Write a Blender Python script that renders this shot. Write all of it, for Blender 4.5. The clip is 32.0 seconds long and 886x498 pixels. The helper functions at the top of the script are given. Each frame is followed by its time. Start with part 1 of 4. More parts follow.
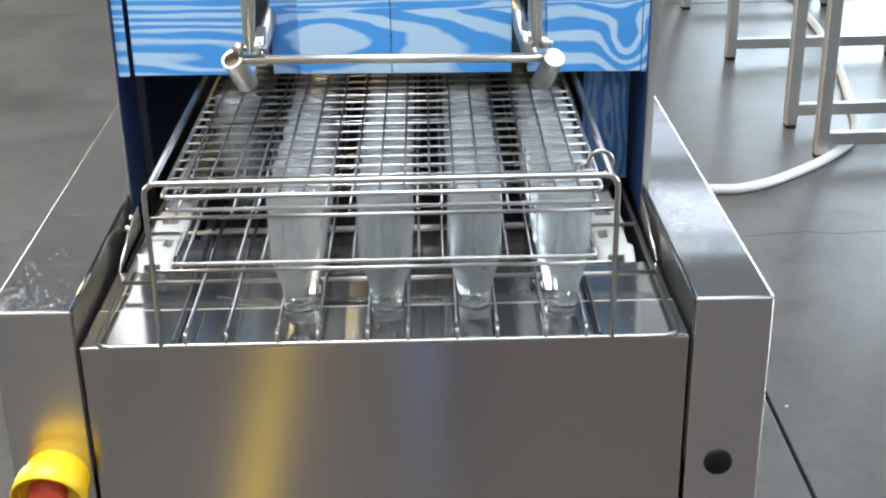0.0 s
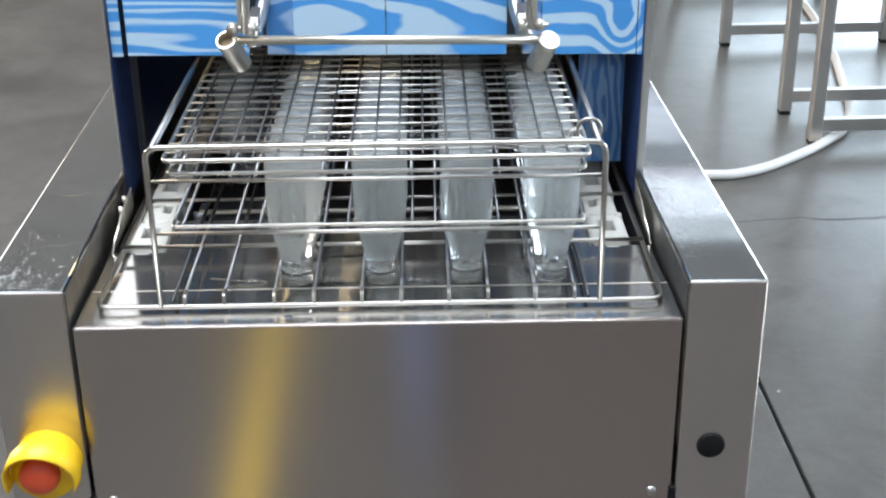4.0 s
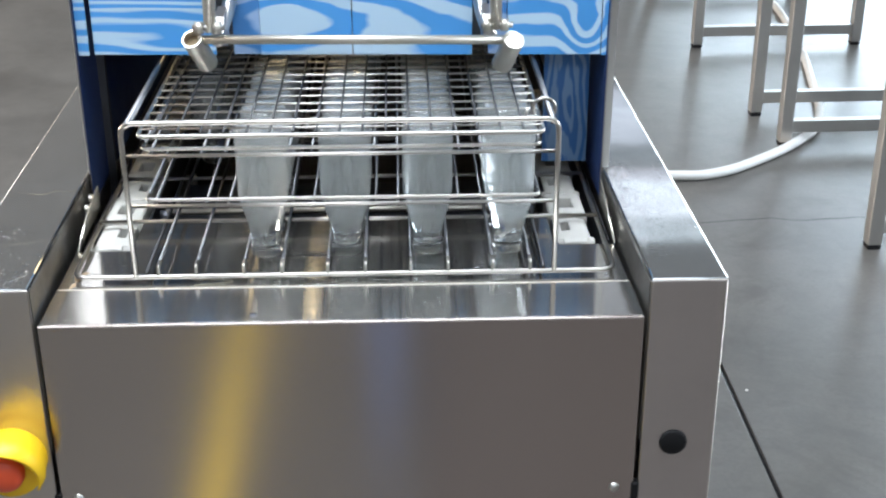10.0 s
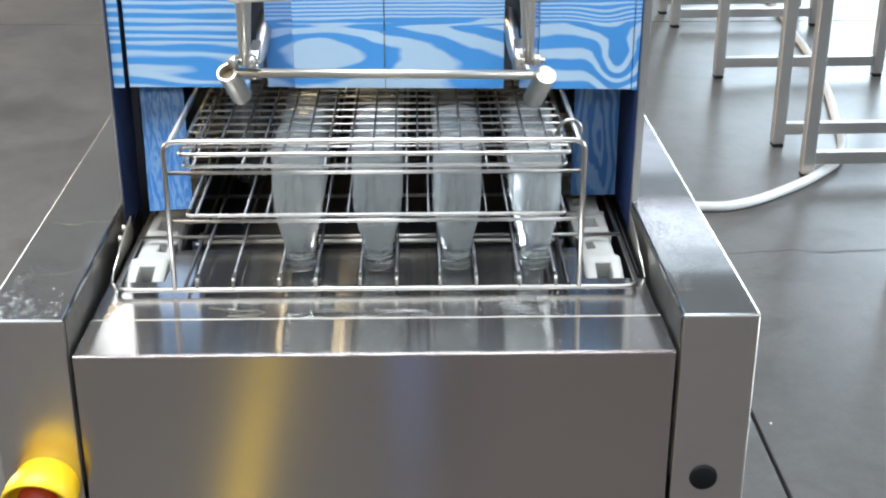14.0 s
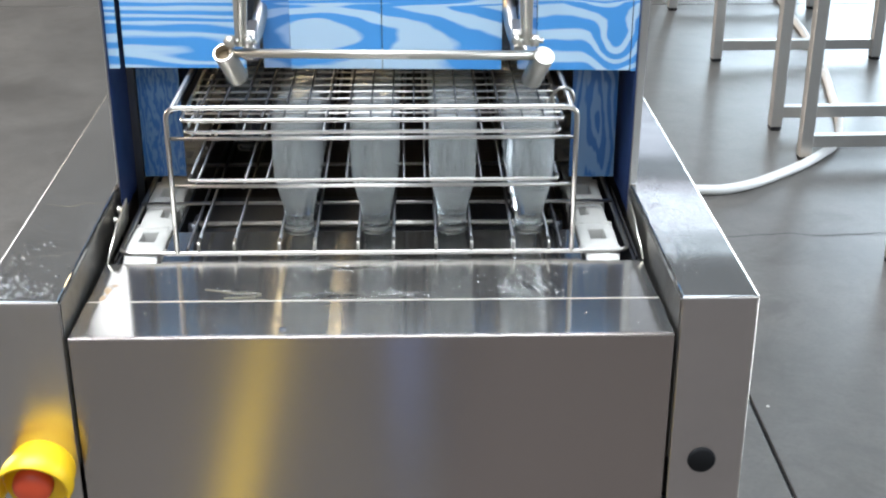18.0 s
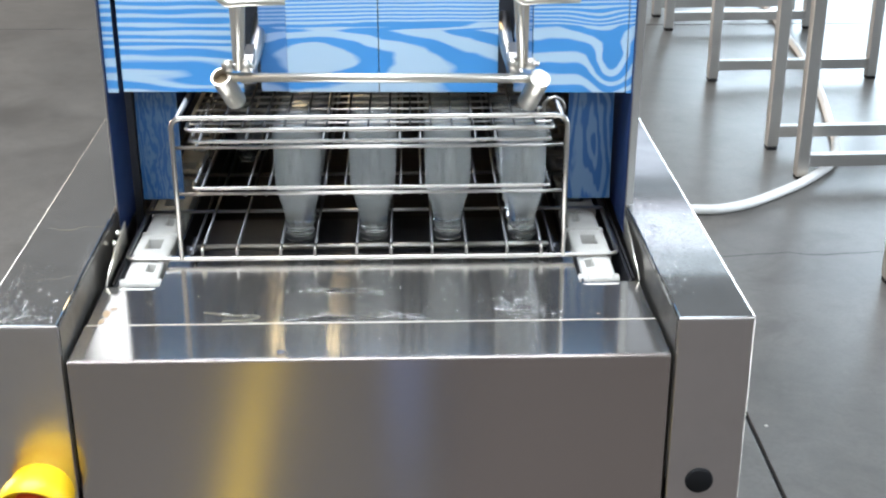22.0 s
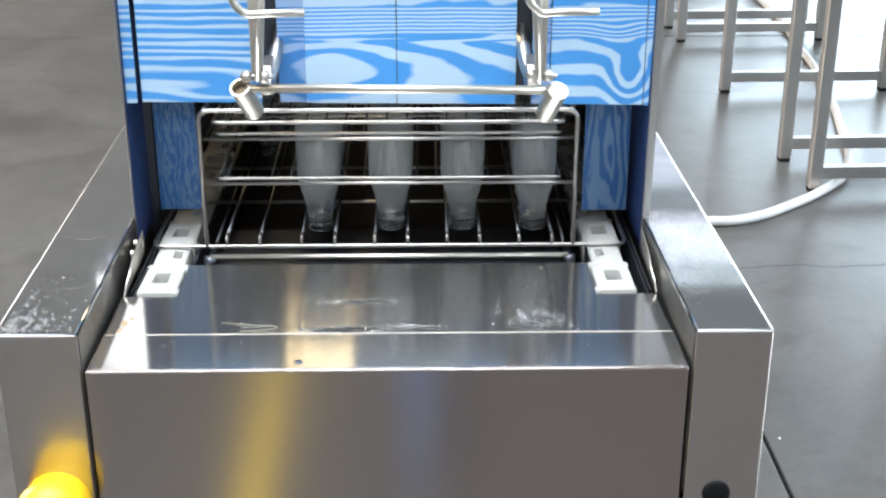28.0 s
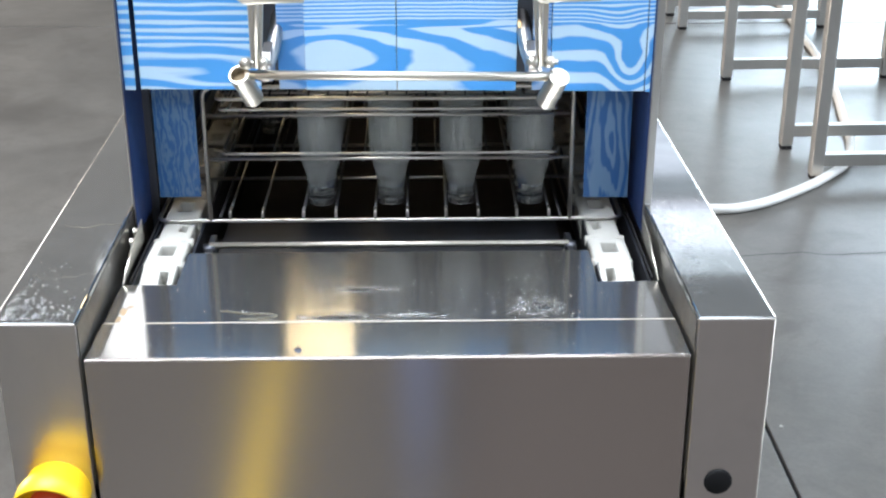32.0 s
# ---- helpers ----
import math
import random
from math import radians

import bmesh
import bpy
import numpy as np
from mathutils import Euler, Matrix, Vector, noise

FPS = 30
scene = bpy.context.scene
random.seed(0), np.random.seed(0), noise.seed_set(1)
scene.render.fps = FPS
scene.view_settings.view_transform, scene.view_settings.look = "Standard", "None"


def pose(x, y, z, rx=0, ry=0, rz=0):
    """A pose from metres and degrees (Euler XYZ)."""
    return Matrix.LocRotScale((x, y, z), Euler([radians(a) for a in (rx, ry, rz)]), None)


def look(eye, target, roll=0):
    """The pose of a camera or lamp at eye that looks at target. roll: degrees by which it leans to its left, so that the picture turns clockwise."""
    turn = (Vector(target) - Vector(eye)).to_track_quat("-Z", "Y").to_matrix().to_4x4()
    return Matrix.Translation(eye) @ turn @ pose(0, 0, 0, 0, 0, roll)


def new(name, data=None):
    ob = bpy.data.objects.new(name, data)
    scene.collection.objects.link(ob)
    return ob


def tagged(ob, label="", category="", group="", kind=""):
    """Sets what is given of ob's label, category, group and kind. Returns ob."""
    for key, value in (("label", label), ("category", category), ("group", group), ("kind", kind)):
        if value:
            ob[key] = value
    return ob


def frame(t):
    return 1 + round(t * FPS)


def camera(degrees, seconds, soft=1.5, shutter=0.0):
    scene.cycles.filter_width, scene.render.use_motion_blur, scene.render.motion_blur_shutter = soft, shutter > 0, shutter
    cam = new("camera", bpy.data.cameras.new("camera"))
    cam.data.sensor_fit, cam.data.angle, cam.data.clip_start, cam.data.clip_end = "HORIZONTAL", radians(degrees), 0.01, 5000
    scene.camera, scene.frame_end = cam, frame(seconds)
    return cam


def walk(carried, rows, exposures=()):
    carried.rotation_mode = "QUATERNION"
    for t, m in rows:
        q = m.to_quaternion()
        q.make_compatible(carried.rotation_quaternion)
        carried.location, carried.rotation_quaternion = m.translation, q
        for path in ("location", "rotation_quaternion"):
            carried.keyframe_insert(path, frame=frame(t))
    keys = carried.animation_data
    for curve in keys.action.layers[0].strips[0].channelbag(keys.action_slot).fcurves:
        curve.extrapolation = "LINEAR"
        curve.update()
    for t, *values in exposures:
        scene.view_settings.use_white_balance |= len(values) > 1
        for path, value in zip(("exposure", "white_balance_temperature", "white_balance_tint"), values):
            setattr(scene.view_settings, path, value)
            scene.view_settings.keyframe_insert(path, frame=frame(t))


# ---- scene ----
cam = camera(37.1, 32.0, soft=2.25)
PATH = [
    (0, (0.05, -1.176, 1.475), (0.066, 0.65, 0.661), -1.0),
    (0.5, (0.049, -1.171, 1.476), (0.06, 0.654, 0.659), -1.4),
    (1, (0.052, -1.176, 1.476), (0.084, 0.647, 0.655), -1.5),
    (1.5, (0.051, -1.17, 1.47), (0.091, 0.653, 0.648), -1.0),
    (2, (0.046, -1.175, 1.47), (0.081, 0.643, 0.636), -0.5),
    (2.5, (0.05, -1.18, 1.469), (0.081, 0.635, 0.629), -1.1),
    (3, (0.048, -1.178, 1.471), (0.08, 0.637, 0.631), -0.8),
    (3.5, (0.049, -1.175, 1.471), (0.077, 0.642, 0.637), -0.7),
    (5.5, (0.048, -1.178, 1.466), (0.07, 0.638, 0.628), -0.2),
    (6, (0.038, -1.181, 1.465), (0.058, 0.632, 0.62), -0.1),
    (6.5, (0.043, -1.181, 1.466), (0.061, 0.631, 0.619), -0.9),
    (7, (0.037, -1.183, 1.466), (0.05, 0.629, 0.619), -0.3),
    (7.5, (0.041, -1.182, 1.468), (0.049, 0.629, 0.62), -0.2),
    (8, (0.042, -1.182, 1.469), (0.054, 0.633, 0.63), -0.7),
    (8.5, (0.044, -1.181, 1.467), (0.062, 0.638, 0.635), -0.7),
    (9, (0.053, -1.179, 1.467), (0.088, 0.64, 0.636), -0.8),
    (9.5, (0.057, -1.182, 1.467), (0.101, 0.636, 0.634), -0.3),
    (10, (0.061, -1.185, 1.472), (0.123, 0.632, 0.639), -0.1),
    (10.5, (0.056, -1.188, 1.475), (0.113, 0.629, 0.641), 0.5),
    (11, (0.051, -1.192, 1.477), (0.107, 0.627, 0.649), 0.3),
    (11.5, (0.047, -1.196, 1.48), (0.1, 0.629, 0.662), -0.1),
    (12, (0.042, -1.197, 1.481), (0.082, 0.632, 0.671), 0.3),
    (12.5, (0.044, -1.195, 1.481), (0.082, 0.635, 0.676), 0.1),
    (13, (0.045, -1.19, 1.48), (0.084, 0.642, 0.679), 0.1),
    (13.5, (0.045, -1.189, 1.48), (0.083, 0.645, 0.682), 0.0),
    (14, (0.045, -1.188, 1.481), (0.082, 0.647, 0.685), 0.0),
    (14.5, (0.044, -1.185, 1.478), (0.082, 0.648, 0.68), 0.0),
    (15, (0.044, -1.181, 1.475), (0.082, 0.648, 0.665), 0.0),
    (15.5, (0.042, -1.176, 1.475), (0.079, 0.65, 0.66), 0.2),
    (17.5, (0.044, -1.182, 1.475), (0.085, 0.643, 0.656), 0.0),
    (18, (0.044, -1.182, 1.476), (0.086, 0.642, 0.658), 0.1),
    (18.5, (0.042, -1.183, 1.478), (0.085, 0.641, 0.659), 0.2),
    (19, (0.044, -1.183, 1.477), (0.086, 0.643, 0.661), 0.1),
    (19.5, (0.042, -1.183, 1.477), (0.086, 0.643, 0.663), 0.2),
    (20, (0.043, -1.187, 1.48), (0.087, 0.64, 0.666), 0.2),
    (20.5, (0.045, -1.19, 1.484), (0.09, 0.641, 0.681), 0.2),
    (21, (0.045, -1.19, 1.482), (0.09, 0.645, 0.688), 0.1),
    (21.5, (0.046, -1.187, 1.482), (0.092, 0.649, 0.691), -0.1),
    (22, (0.045, -1.187, 1.481), (0.09, 0.65, 0.69), -0.1),
    (22.5, (0.045, -1.188, 1.481), (0.089, 0.649, 0.692), 0.2),
    (23, (0.045, -1.189, 1.483), (0.088, 0.649, 0.696), 0.4),
    (23.5, (0.047, -1.193, 1.483), (0.09, 0.647, 0.701), 0.2),
    (24, (0.047, -1.192, 1.482), (0.091, 0.65, 0.704), 0.3),
    (24.5, (0.046, -1.191, 1.482), (0.09, 0.652, 0.707), 0.4),
    (25, (0.046, -1.191, 1.482), (0.09, 0.654, 0.71), 0.3),
    (25.5, (0.046, -1.19, 1.481), (0.088, 0.655, 0.71), 0.3),
    (27.5, (0.04, -1.188, 1.482), (0.076, 0.655, 0.707), -0.3),
    (28, (0.036, -1.188, 1.483), (0.067, 0.655, 0.706), 0.0),
    (28.5, (0.037, -1.188, 1.483), (0.067, 0.655, 0.706), -0.0),
    (29, (0.037, -1.187, 1.482), (0.065, 0.655, 0.703), -0.0),
    (29.5, (0.038, -1.184, 1.48), (0.065, 0.656, 0.698), 0.0),
    (30, (0.039, -1.184, 1.481), (0.066, 0.656, 0.697), -0.1),
    (30.5, (0.039, -1.183, 1.479), (0.066, 0.656, 0.694), -0.2),
    (31, (0.038, -1.182, 1.479), (0.066, 0.656, 0.69), -0.3),
    (31.5, (0.037, -1.181, 1.48), (0.065, 0.656, 0.688), -0.1),
    (32, (0.037, -1.181, 1.479), (0.066, 0.655, 0.686), -0.1),
]
walk(cam, [(t, look(eye, target, roll)) for t, eye, target, roll in PATH],
     exposures=[(0, -0.02), (6, -0.05), (9, -0.02), (13, 0.0), (19, 0.09), (25, 0.12), (32, 0.21)])

# world, sun and the large lights
SUN_EL, SUN_AZ = 41.0, 4.0            # the sun stands ahead of the machine, a little to the right
world = bpy.data.worlds.new("world")
scene.world = world
world.use_nodes = True
wn = world.node_tree.nodes
sky = wn.new("ShaderNodeTexSky")
sky.sky_type, sky.sun_disc = "NISHITA", False
sky.sun_elevation, sky.sun_rotation = radians(SUN_EL), radians(SUN_AZ)
wn["Background"].inputs[1].default_value = 0.12
world.node_tree.links.new(sky.outputs[0], wn["Background"].inputs[0])

sun = new("sun", bpy.data.lights.new("sun", "SUN"))
sun.data.energy, sun.data.angle, sun.data.color = 4.0, radians(0.5), (1.0, 0.95, 0.88)
sun.matrix_world = look((4 + 30 * math.sin(radians(SUN_AZ)), 40, 40 * math.tan(radians(SUN_EL))), (4, 6, 0))


def window_lamp(name, eye, target, w, h, power, colour):
    ob = new(name, bpy.data.lights.new(name, "AREA"))
    ob.data.shape, ob.data.size, ob.data.size_y = "RECTANGLE", w, h
    ob.data.energy, ob.data.color = power, colour
    ob.matrix_world = look(eye, target)
    return ob


window_lamp("daylight_gate", (4.79, 10.7, 2.0), (4.79, 0, 2.0), 4.3, 3.8, 505, (0.70, 0.865, 1.0))
window_lamp("daylight_clerestory", (2.8, 10.7, 5.38), (2.8, 0, 5.0), 2.4, 0.66, 5.4, (0.74, 0.88, 1.0))
# no known window: added to lighten the cover's far reflection
window_lamp("sheen_transom", (2.8, 10.7, 4.55), (2.8, 0, 4.3), 2.4, 0.66, 1.7, (0.66, 0.84, 1.0))
window_lamp("skylight_front", (-1.3, -0.8, 6.58), (-1.3, -0.799, 0), 5.0, 3.2, 900, (0.85, 0.925, 1.0))
window_lamp("daylight_back", (0.4, -7.7, 5.5), (0.4, 0, 1.0), 8.0, 1.6, 170, (0.82, 0.915, 1.0))
window_lamp("skylight_side", (3.1, 1.2, 6.58), (3.1, 1.201, 0), 3.0, 4.6, 238, (0.82, 0.915, 1.0))
window_lamp("daylight_right", (8.7, 2.9, 3.1), (0, 2.9, 2.0), 9.0, 3.2, 1250, (0.79, 0.895, 1.0))
window_lamp("daylight_left", (-8.7, 5.5, 2.7), (0, 5.5, 1.8), 6.0, 2.2, 1270, (1.0, 0.88, 0.76))
# no known window: added for the white patch mirrored in the plate
window_lamp("sheen_strip", (-2.775, 10.7, 6.05), (-2.775, 0, 5.6), 0.77, 0.9, 11.5, (0.92, 0.96, 1.0))


# ---- materials ----
class Mat:
    """A node material under construction."""

    def __init__(self, name):
        self.m = bpy.data.materials.new(name)
        self.m.use_nodes = True
        self.t = self.m.node_tree
        self.b = self.t.nodes["Principled BSDF"]
        self.out = self.t.nodes["Material Output"]

    def n(self, kind, **attrs):
        node = self.t.nodes.new("ShaderNode" + kind)
        for k, v in attrs.items():
            if k == "ins":
                for s, val in v.items():
                    node.inputs[s].default_value = val
        return node

    def link(self, a, b):
        self.t.links.new(a, b)

    def coords(self, scale=(1, 1, 1), rot=(0, 0, 0), where="Object"):
        tc = self.n("TexCoord")
        mp = self.n("Mapping")
        mp.inputs["Scale"].default_value = scale
        mp.inputs["Rotation"].default_value = rot
        self.link(tc.outputs[where], mp.inputs["Vector"])
        return mp.outputs[0]

    def noise(self, vec, scale, detail=4, rough=0.55, distortion=0.0):
        nz = self.n("TexNoise")
        nz.inputs["Scale"].default_value, nz.inputs["Detail"].default_value = scale, detail
        nz.inputs["Roughness"].default_value, nz.inputs["Distortion"].default_value = rough, distortion
        self.link(vec, nz.inputs["Vector"])
        return nz.outputs["Fac"]

    def ramp(self, fac, stops):
        r = self.n("ValToRGB")
        el = r.color_ramp.elements
        while len(el) < len(stops):
            el.new(0.5)
        for e, (p, c) in zip(el, stops):
            e.position = p
            e.color = c if len(c) == 4 else (*c, 1)
        self.link(fac, r.inputs[0])
        return r.outputs[0]

    def map(self, fac, a, b, lo=0.0, hi=1.0):
        r = self.n("MapRange")
        for i, v in enumerate((lo, hi, a, b)):
            r.inputs[i + 1].default_value = v
        self.link(fac, r.inputs[0])
        return r.outputs[0]

    def mix(self, fac, a, b, kind="MIX"):
        mx = self.n("Mix")
        mx.data_type, mx.blend_type = "RGBA", kind
        for sock, v in ((0, fac), (6, a), (7, b)):
            if isinstance(v, (int, float, tuple)):
                mx.inputs[sock].default_value = v if sock == 0 else (*v, 1)[:4]
            else:
                self.link(v, mx.inputs[sock])
        return mx.outputs[2]

    def bump(self, height, strength, dist=0.001):
        bp = self.n("Bump")
        bp.inputs["Strength"].default_value, bp.inputs["Distance"].default_value = strength, dist
        self.link(height, bp.inputs["Height"])
        self.link(bp.outputs[0], self.b.inputs["Normal"])

    def put(self, **ins):
        for k, v in ins.items():
            sock = self.b.inputs[k.replace("_", " ")]
            if hasattr(v, "is_linked"):
                self.link(v, sock)
            else:
                sock.default_value = (*v, 1) if isinstance(v, tuple) and len(v) == 3 else v
        return self


def steel(name, colour, rough, aniso=0.0, grain=(1, 1, 1), stains=0.25, bump=0.02, blotch=3.0, streak=0.02, along=(0, 0.7071, 0.7071), metal=1.0):
    """Stainless sheet: grain is the brushing's stretch, stains the dried-water film."""
    s = Mat(name)
    v = s.coords(grain)
    fine = s.noise(v, 900, 3, 0.6)
    cloud = s.noise(s.coords(), blotch, 5, 0.6, 0.6)
    dirt = s.noise(s.coords(), 26, 4, 0.65, 0.4)
    col = s.mix(s.map(cloud, 0, stains, 0.35, 0.75), colour, tuple(c * 0.72 for c in colour))
    col = s.mix(s.map(dirt, 0, stains * 0.6, 0.55, 0.8), col, tuple(c * 0.8 for c in colour))
    s.put(Base_Color=col, Metallic=metal)
    r = s.n("Math")
    r.operation = "ADD"
    s.link(s.map(cloud, rough * (1 - 0.5 * stains), rough * (1 + 0.6 * stains)), r.inputs[0])
    s.link(s.map(fine, -streak, streak), r.inputs[1])
    s.put(Roughness=r.outputs[0])
    if aniso:
        s.put(Anisotropic=aniso)
        t = s.n("CombineXYZ")
        for k in range(3):
            t.inputs[k].default_value = along[k]
        s.link(t.outputs[0], s.b.inputs["Tangent"])
    if bump:
        s.bump(fine, bump, 0.0004)
    return s.m


M = {}
M["panel"] = steel("brushed_steel_panel", (0.475, 0.418, 0.382), 0.185, 0.88, (0.008, 1, 1), 0.15, 0.0, 3.0, 0.012)
M["plate"] = steel("polished_steel_plate", (0.575, 0.555, 0.53), 0.15, 0.92, (0.02, 1, 1), 0.4, 0.003, 9, 0.01, metal=0.97)
M["box"] = steel("steel_side_box", (0.575, 0.53, 0.50), 0.30, 0.5, (1, 0.02, 1), 0.4, 0.004, 7)
M["cover"] = steel("steel_cover", (0.450, 0.457, 0.455), 0.045, 0, (1, 0.02, 1), 0.7, 0.0015, 13, 0.006, metal=0.93)
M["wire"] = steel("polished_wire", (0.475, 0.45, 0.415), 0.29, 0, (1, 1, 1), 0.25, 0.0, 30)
# darker copies of the rack's wire: the shade is put into their colour
M["wire_inner"] = steel("shaded_inner_wire", (0.34, 0.335, 0.33), 0.22, 0, (1, 1, 1), 0.4, 0.0, 30)
M["wire_dark"] = steel("shade_dark_wire", (0.15, 0.152, 0.16), 0.3, 0, (1, 1, 1), 0.4, 0.0, 30)
M["wire_black"] = steel("shade_black_wire", (0.06, 0.06, 0.065), 0.42, 0, (1, 1, 1), 0.4, 0.0, 30)
M["tube"] = steel("satin_tube", (0.70, 0.655, 0.58), 0.42, 0, (1, 1, 1), 0.2, 0.01, 20)
M["dark"] = steel("dark_steel", (0.125, 0.13, 0.15), 0.4, 0, (1, 1, 1), 0.5, 0.02, 6)
# near-black base colour paints the shade inside the machine
M["sump"] = steel("shade_black_interior", (0.024, 0.023, 0.025), 0.55, 0, (1, 1, 1), 0.5, 0.02, 6, metal=0.0)
M["scaled"] = steel("lime_stained_steel", (0.25, 0.24, 0.225), 0.33, 0, (1, 1, 0.1), 0.95, 0.02, 16, 0.03, metal=0.9)
M["leg"] = steel("stand_steel", (0.52, 0.51, 0.49), 0.42, 0, (1, 1, 0.05), 0.3, 0.02, 5)


def film(name, blue, pale, field, cut=0.5, sharp=0.12, wobble=1.6, stretch=(0.22, 1, 1), grain=14.0):
    """Blue protective film printed with a pale wood-grain figure, on sheet steel.
    field: terms of the figure's phase. ("run", axis, radians a metre), ("band", z0, z1, radians) for closer lines between
    two heights, ("knot", x, z, rx, rz, radians) for a round hill, ("eye", x, z, rx, rz, turns, z_end) for nested ovals."""
    f = Mat(name)
    tc = f.n("TexCoord")
    mp = f.n("Mapping")
    mp.inputs["Scale"].default_value = stretch
    f.link(tc.outputs["Object"], mp.inputs["Vector"])
    nz = f.noise(mp.outputs[0], grain, 2.0, 0.45, 0.4)
    small = f.noise(mp.outputs[0], grain * 4.2, 1.0, 0.4)
    sep = f.n("SeparateXYZ")
    f.link(tc.outputs["Object"], sep.inputs[0])

    def op(kind, a, c=0.0):
        nd = f.n("Math")
        nd.operation = kind
        for k, v in enumerate((a, c)):
            if isinstance(v, (int, float)):
                nd.inputs[k].default_value = v
            else:
                f.link(v, nd.inputs[k])
        return nd.outputs[0]

    def square(x0, r, axis):
        return op("POWER", op("ABSOLUTE", op("MULTIPLY", op("SUBTRACT", sep.outputs[axis], x0), 1.0 / r)), 2.0)

    total = op("ADD", op("MULTIPLY", nz, wobble * 6.2832), op("MULTIPLY", small, wobble * 1.3))
    for term in field:
        if term[0] == "run":
            add = op("MULTIPLY", sep.outputs[term[1]], term[2])
        elif term[0] == "band":
            add = f.map(sep.outputs["Z"], 0.0, term[3], term[1], term[2])
        elif term[0] == "knot":
            d = op("ADD", square(term[1], term[3], "X"), square(term[2], term[4], "Z"))
            add = op("MULTIPLY", op("POWER", 2.71828, op("MULTIPLY", d, -1.0)), term[5])
        else:
            d = op("SQRT", op("ADD", square(term[1], term[3], "X"), square(term[2], term[4], "Z")))
            fade = f.map(sep.outputs["Z"], 1.0, 0.0, term[6] - 0.005, term[6] + 0.005)
            add = op("MULTIPLY", op("MULTIPLY", d, 6.2832 * term[5]), fade)
        total = op("ADD", total, add)
    wave = f.map(op("COSINE", total), 0, 1, -1, 1)
    edge = f.ramp(wave, [(cut - sharp, (0, 0, 0)), (cut + sharp, (1, 1, 1))])
    soft = f.noise(f.coords(), 9, 3)
    deep = f.mix(f.map(soft, 0, 0.5, 0.35, 0.7), blue, tuple(c * 0.82 for c in blue))
    f.put(Base_Color=f.mix(edge, deep, pale), Roughness=0.34, Metallic=0.0, Coat_Weight=0.25, Coat_Roughness=0.2)
    f.bump(soft, 0.05, 0.002)
    return f.m


BLUE, PALE = (0.085, 0.38, 0.86), (0.55, 0.745, 0.93)
LINES = ("band", 1.112, 1.150, 46.0)          # the figure's close straight lines, higher up
FIGURE = [("run", "Z", 190.0), ("run", "X", -9.0), LINES, ("eye", -0.072, 1.0915, 0.078, 0.0215, 1.0, 1.113)]
M["film"] = film("blue_film_grain", BLUE, PALE, FIGURE, 0.46, 0.13, 1.25, (0.4, 1, 1), 17.0)
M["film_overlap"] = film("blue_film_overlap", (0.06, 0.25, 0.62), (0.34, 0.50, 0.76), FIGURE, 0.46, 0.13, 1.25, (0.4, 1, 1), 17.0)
M["film_side"] = film("blue_film_side_grain", BLUE, PALE, [("run", "Z", 330.0), ("run", "X", 6.0), ("band", 1.090, 1.150, 22.0)], 0.58, 0.26, 3.2, (0.10, 1, 1), 24.0)
M["film_knot"] = film("blue_film_knot", BLUE, PALE, [("run", "Z", 185.0), LINES, ("run", "X", -14.0), ("knot", 0.282, 1.064, 0.024, 0.036, 12.5), ("knot", 0.262, 1.118, 0.03, 0.014, 9.0)], 0.60, 0.15, 1.2, (0.42, 1, 1), 18.0)
# baffle film in darker blues than the hood's, shade of the mouth included
M["film_upright"] = film("shaded_film_upright", (0.030, 0.150, 0.42), (0.13, 0.27, 0.47), [("run", "X", 760.0), ("run", "Z", 60.0)], 0.58, 0.3, 4.8, (1, 1, 0.26), 84.0)
M["film_upright_knot"] = film("shaded_film_upright_knot", (0.030, 0.150, 0.42), (0.16, 0.30, 0.50), [("eye", 0.275, 0.945, 0.0110, 0.055, 1.0, 2.0), ("run", "X", 160.0)], 0.54, 0.2, 2.6, (1, 1, 0.22), 42.0)


def plain(name, colour, rough, spot=0.12, scale=40, bump=0.05, metal=0.0, **more):
    p = Mat(name)
    big = p.noise(p.coords(), scale * 0.12, 4)
    small = p.noise(p.coords(), scale, 5)
    c = p.mix(p.map(big, 0, spot, 0.3, 0.75), colour, tuple(x * 0.7 for x in colour))
    c = p.mix(p.map(small, 0, spot, 0.4, 0.8), c, tuple(x * 0.75 for x in colour))
    p.put(Base_Color=c, Roughness=p.map(small, rough * 0.85, min(1, rough * 1.2)), Metallic=metal, **more)
    p.bump(small, bump, 0.001)
    return p.m


# blue film darkened to navy: the hood's inner shade is in the colour
M["film_plain"] = plain("shade_navy_film", (0.018, 0.042, 0.150), 0.5)
M["yellow"] = plain("yellow_plastic", (0.90, 0.55, 0.01), 0.42, 0.06)
M["red"] = plain("red_plastic", (0.72, 0.085, 0.03), 0.4, 0.08)
M["black"] = plain("black_rubber", (0.006, 0.006, 0.007), 0.7, Specular_IOR_Level=0.25)
M["chain"] = plain("white_acetal", (0.51, 0.495, 0.46), 0.42, 0.35, 45, 0.08)
M["hose"] = plain("white_hose", (0.62, 0.615, 0.60), 0.5, 0.3, 30)
M["wall"] = plain("painted_wall", (0.20, 0.203, 0.207), 0.8, 0.25, 9)
M["ceiling"] = plain("ceiling_sheet", (0.15, 0.15, 0.152), 0.8, 0.2, 6)
M["tape"] = plain("yellow_band_colour", (0.55, 0.40, 0.07), 0.6, 0.3, 25)
M["crate"] = plain("blue_band_colour", (0.185, 0.245, 0.43), 0.45, 0.15, 20)
M["yard"] = plain("yard_concrete", (0.5, 0.49, 0.47), 0.85, 0.3, 3)
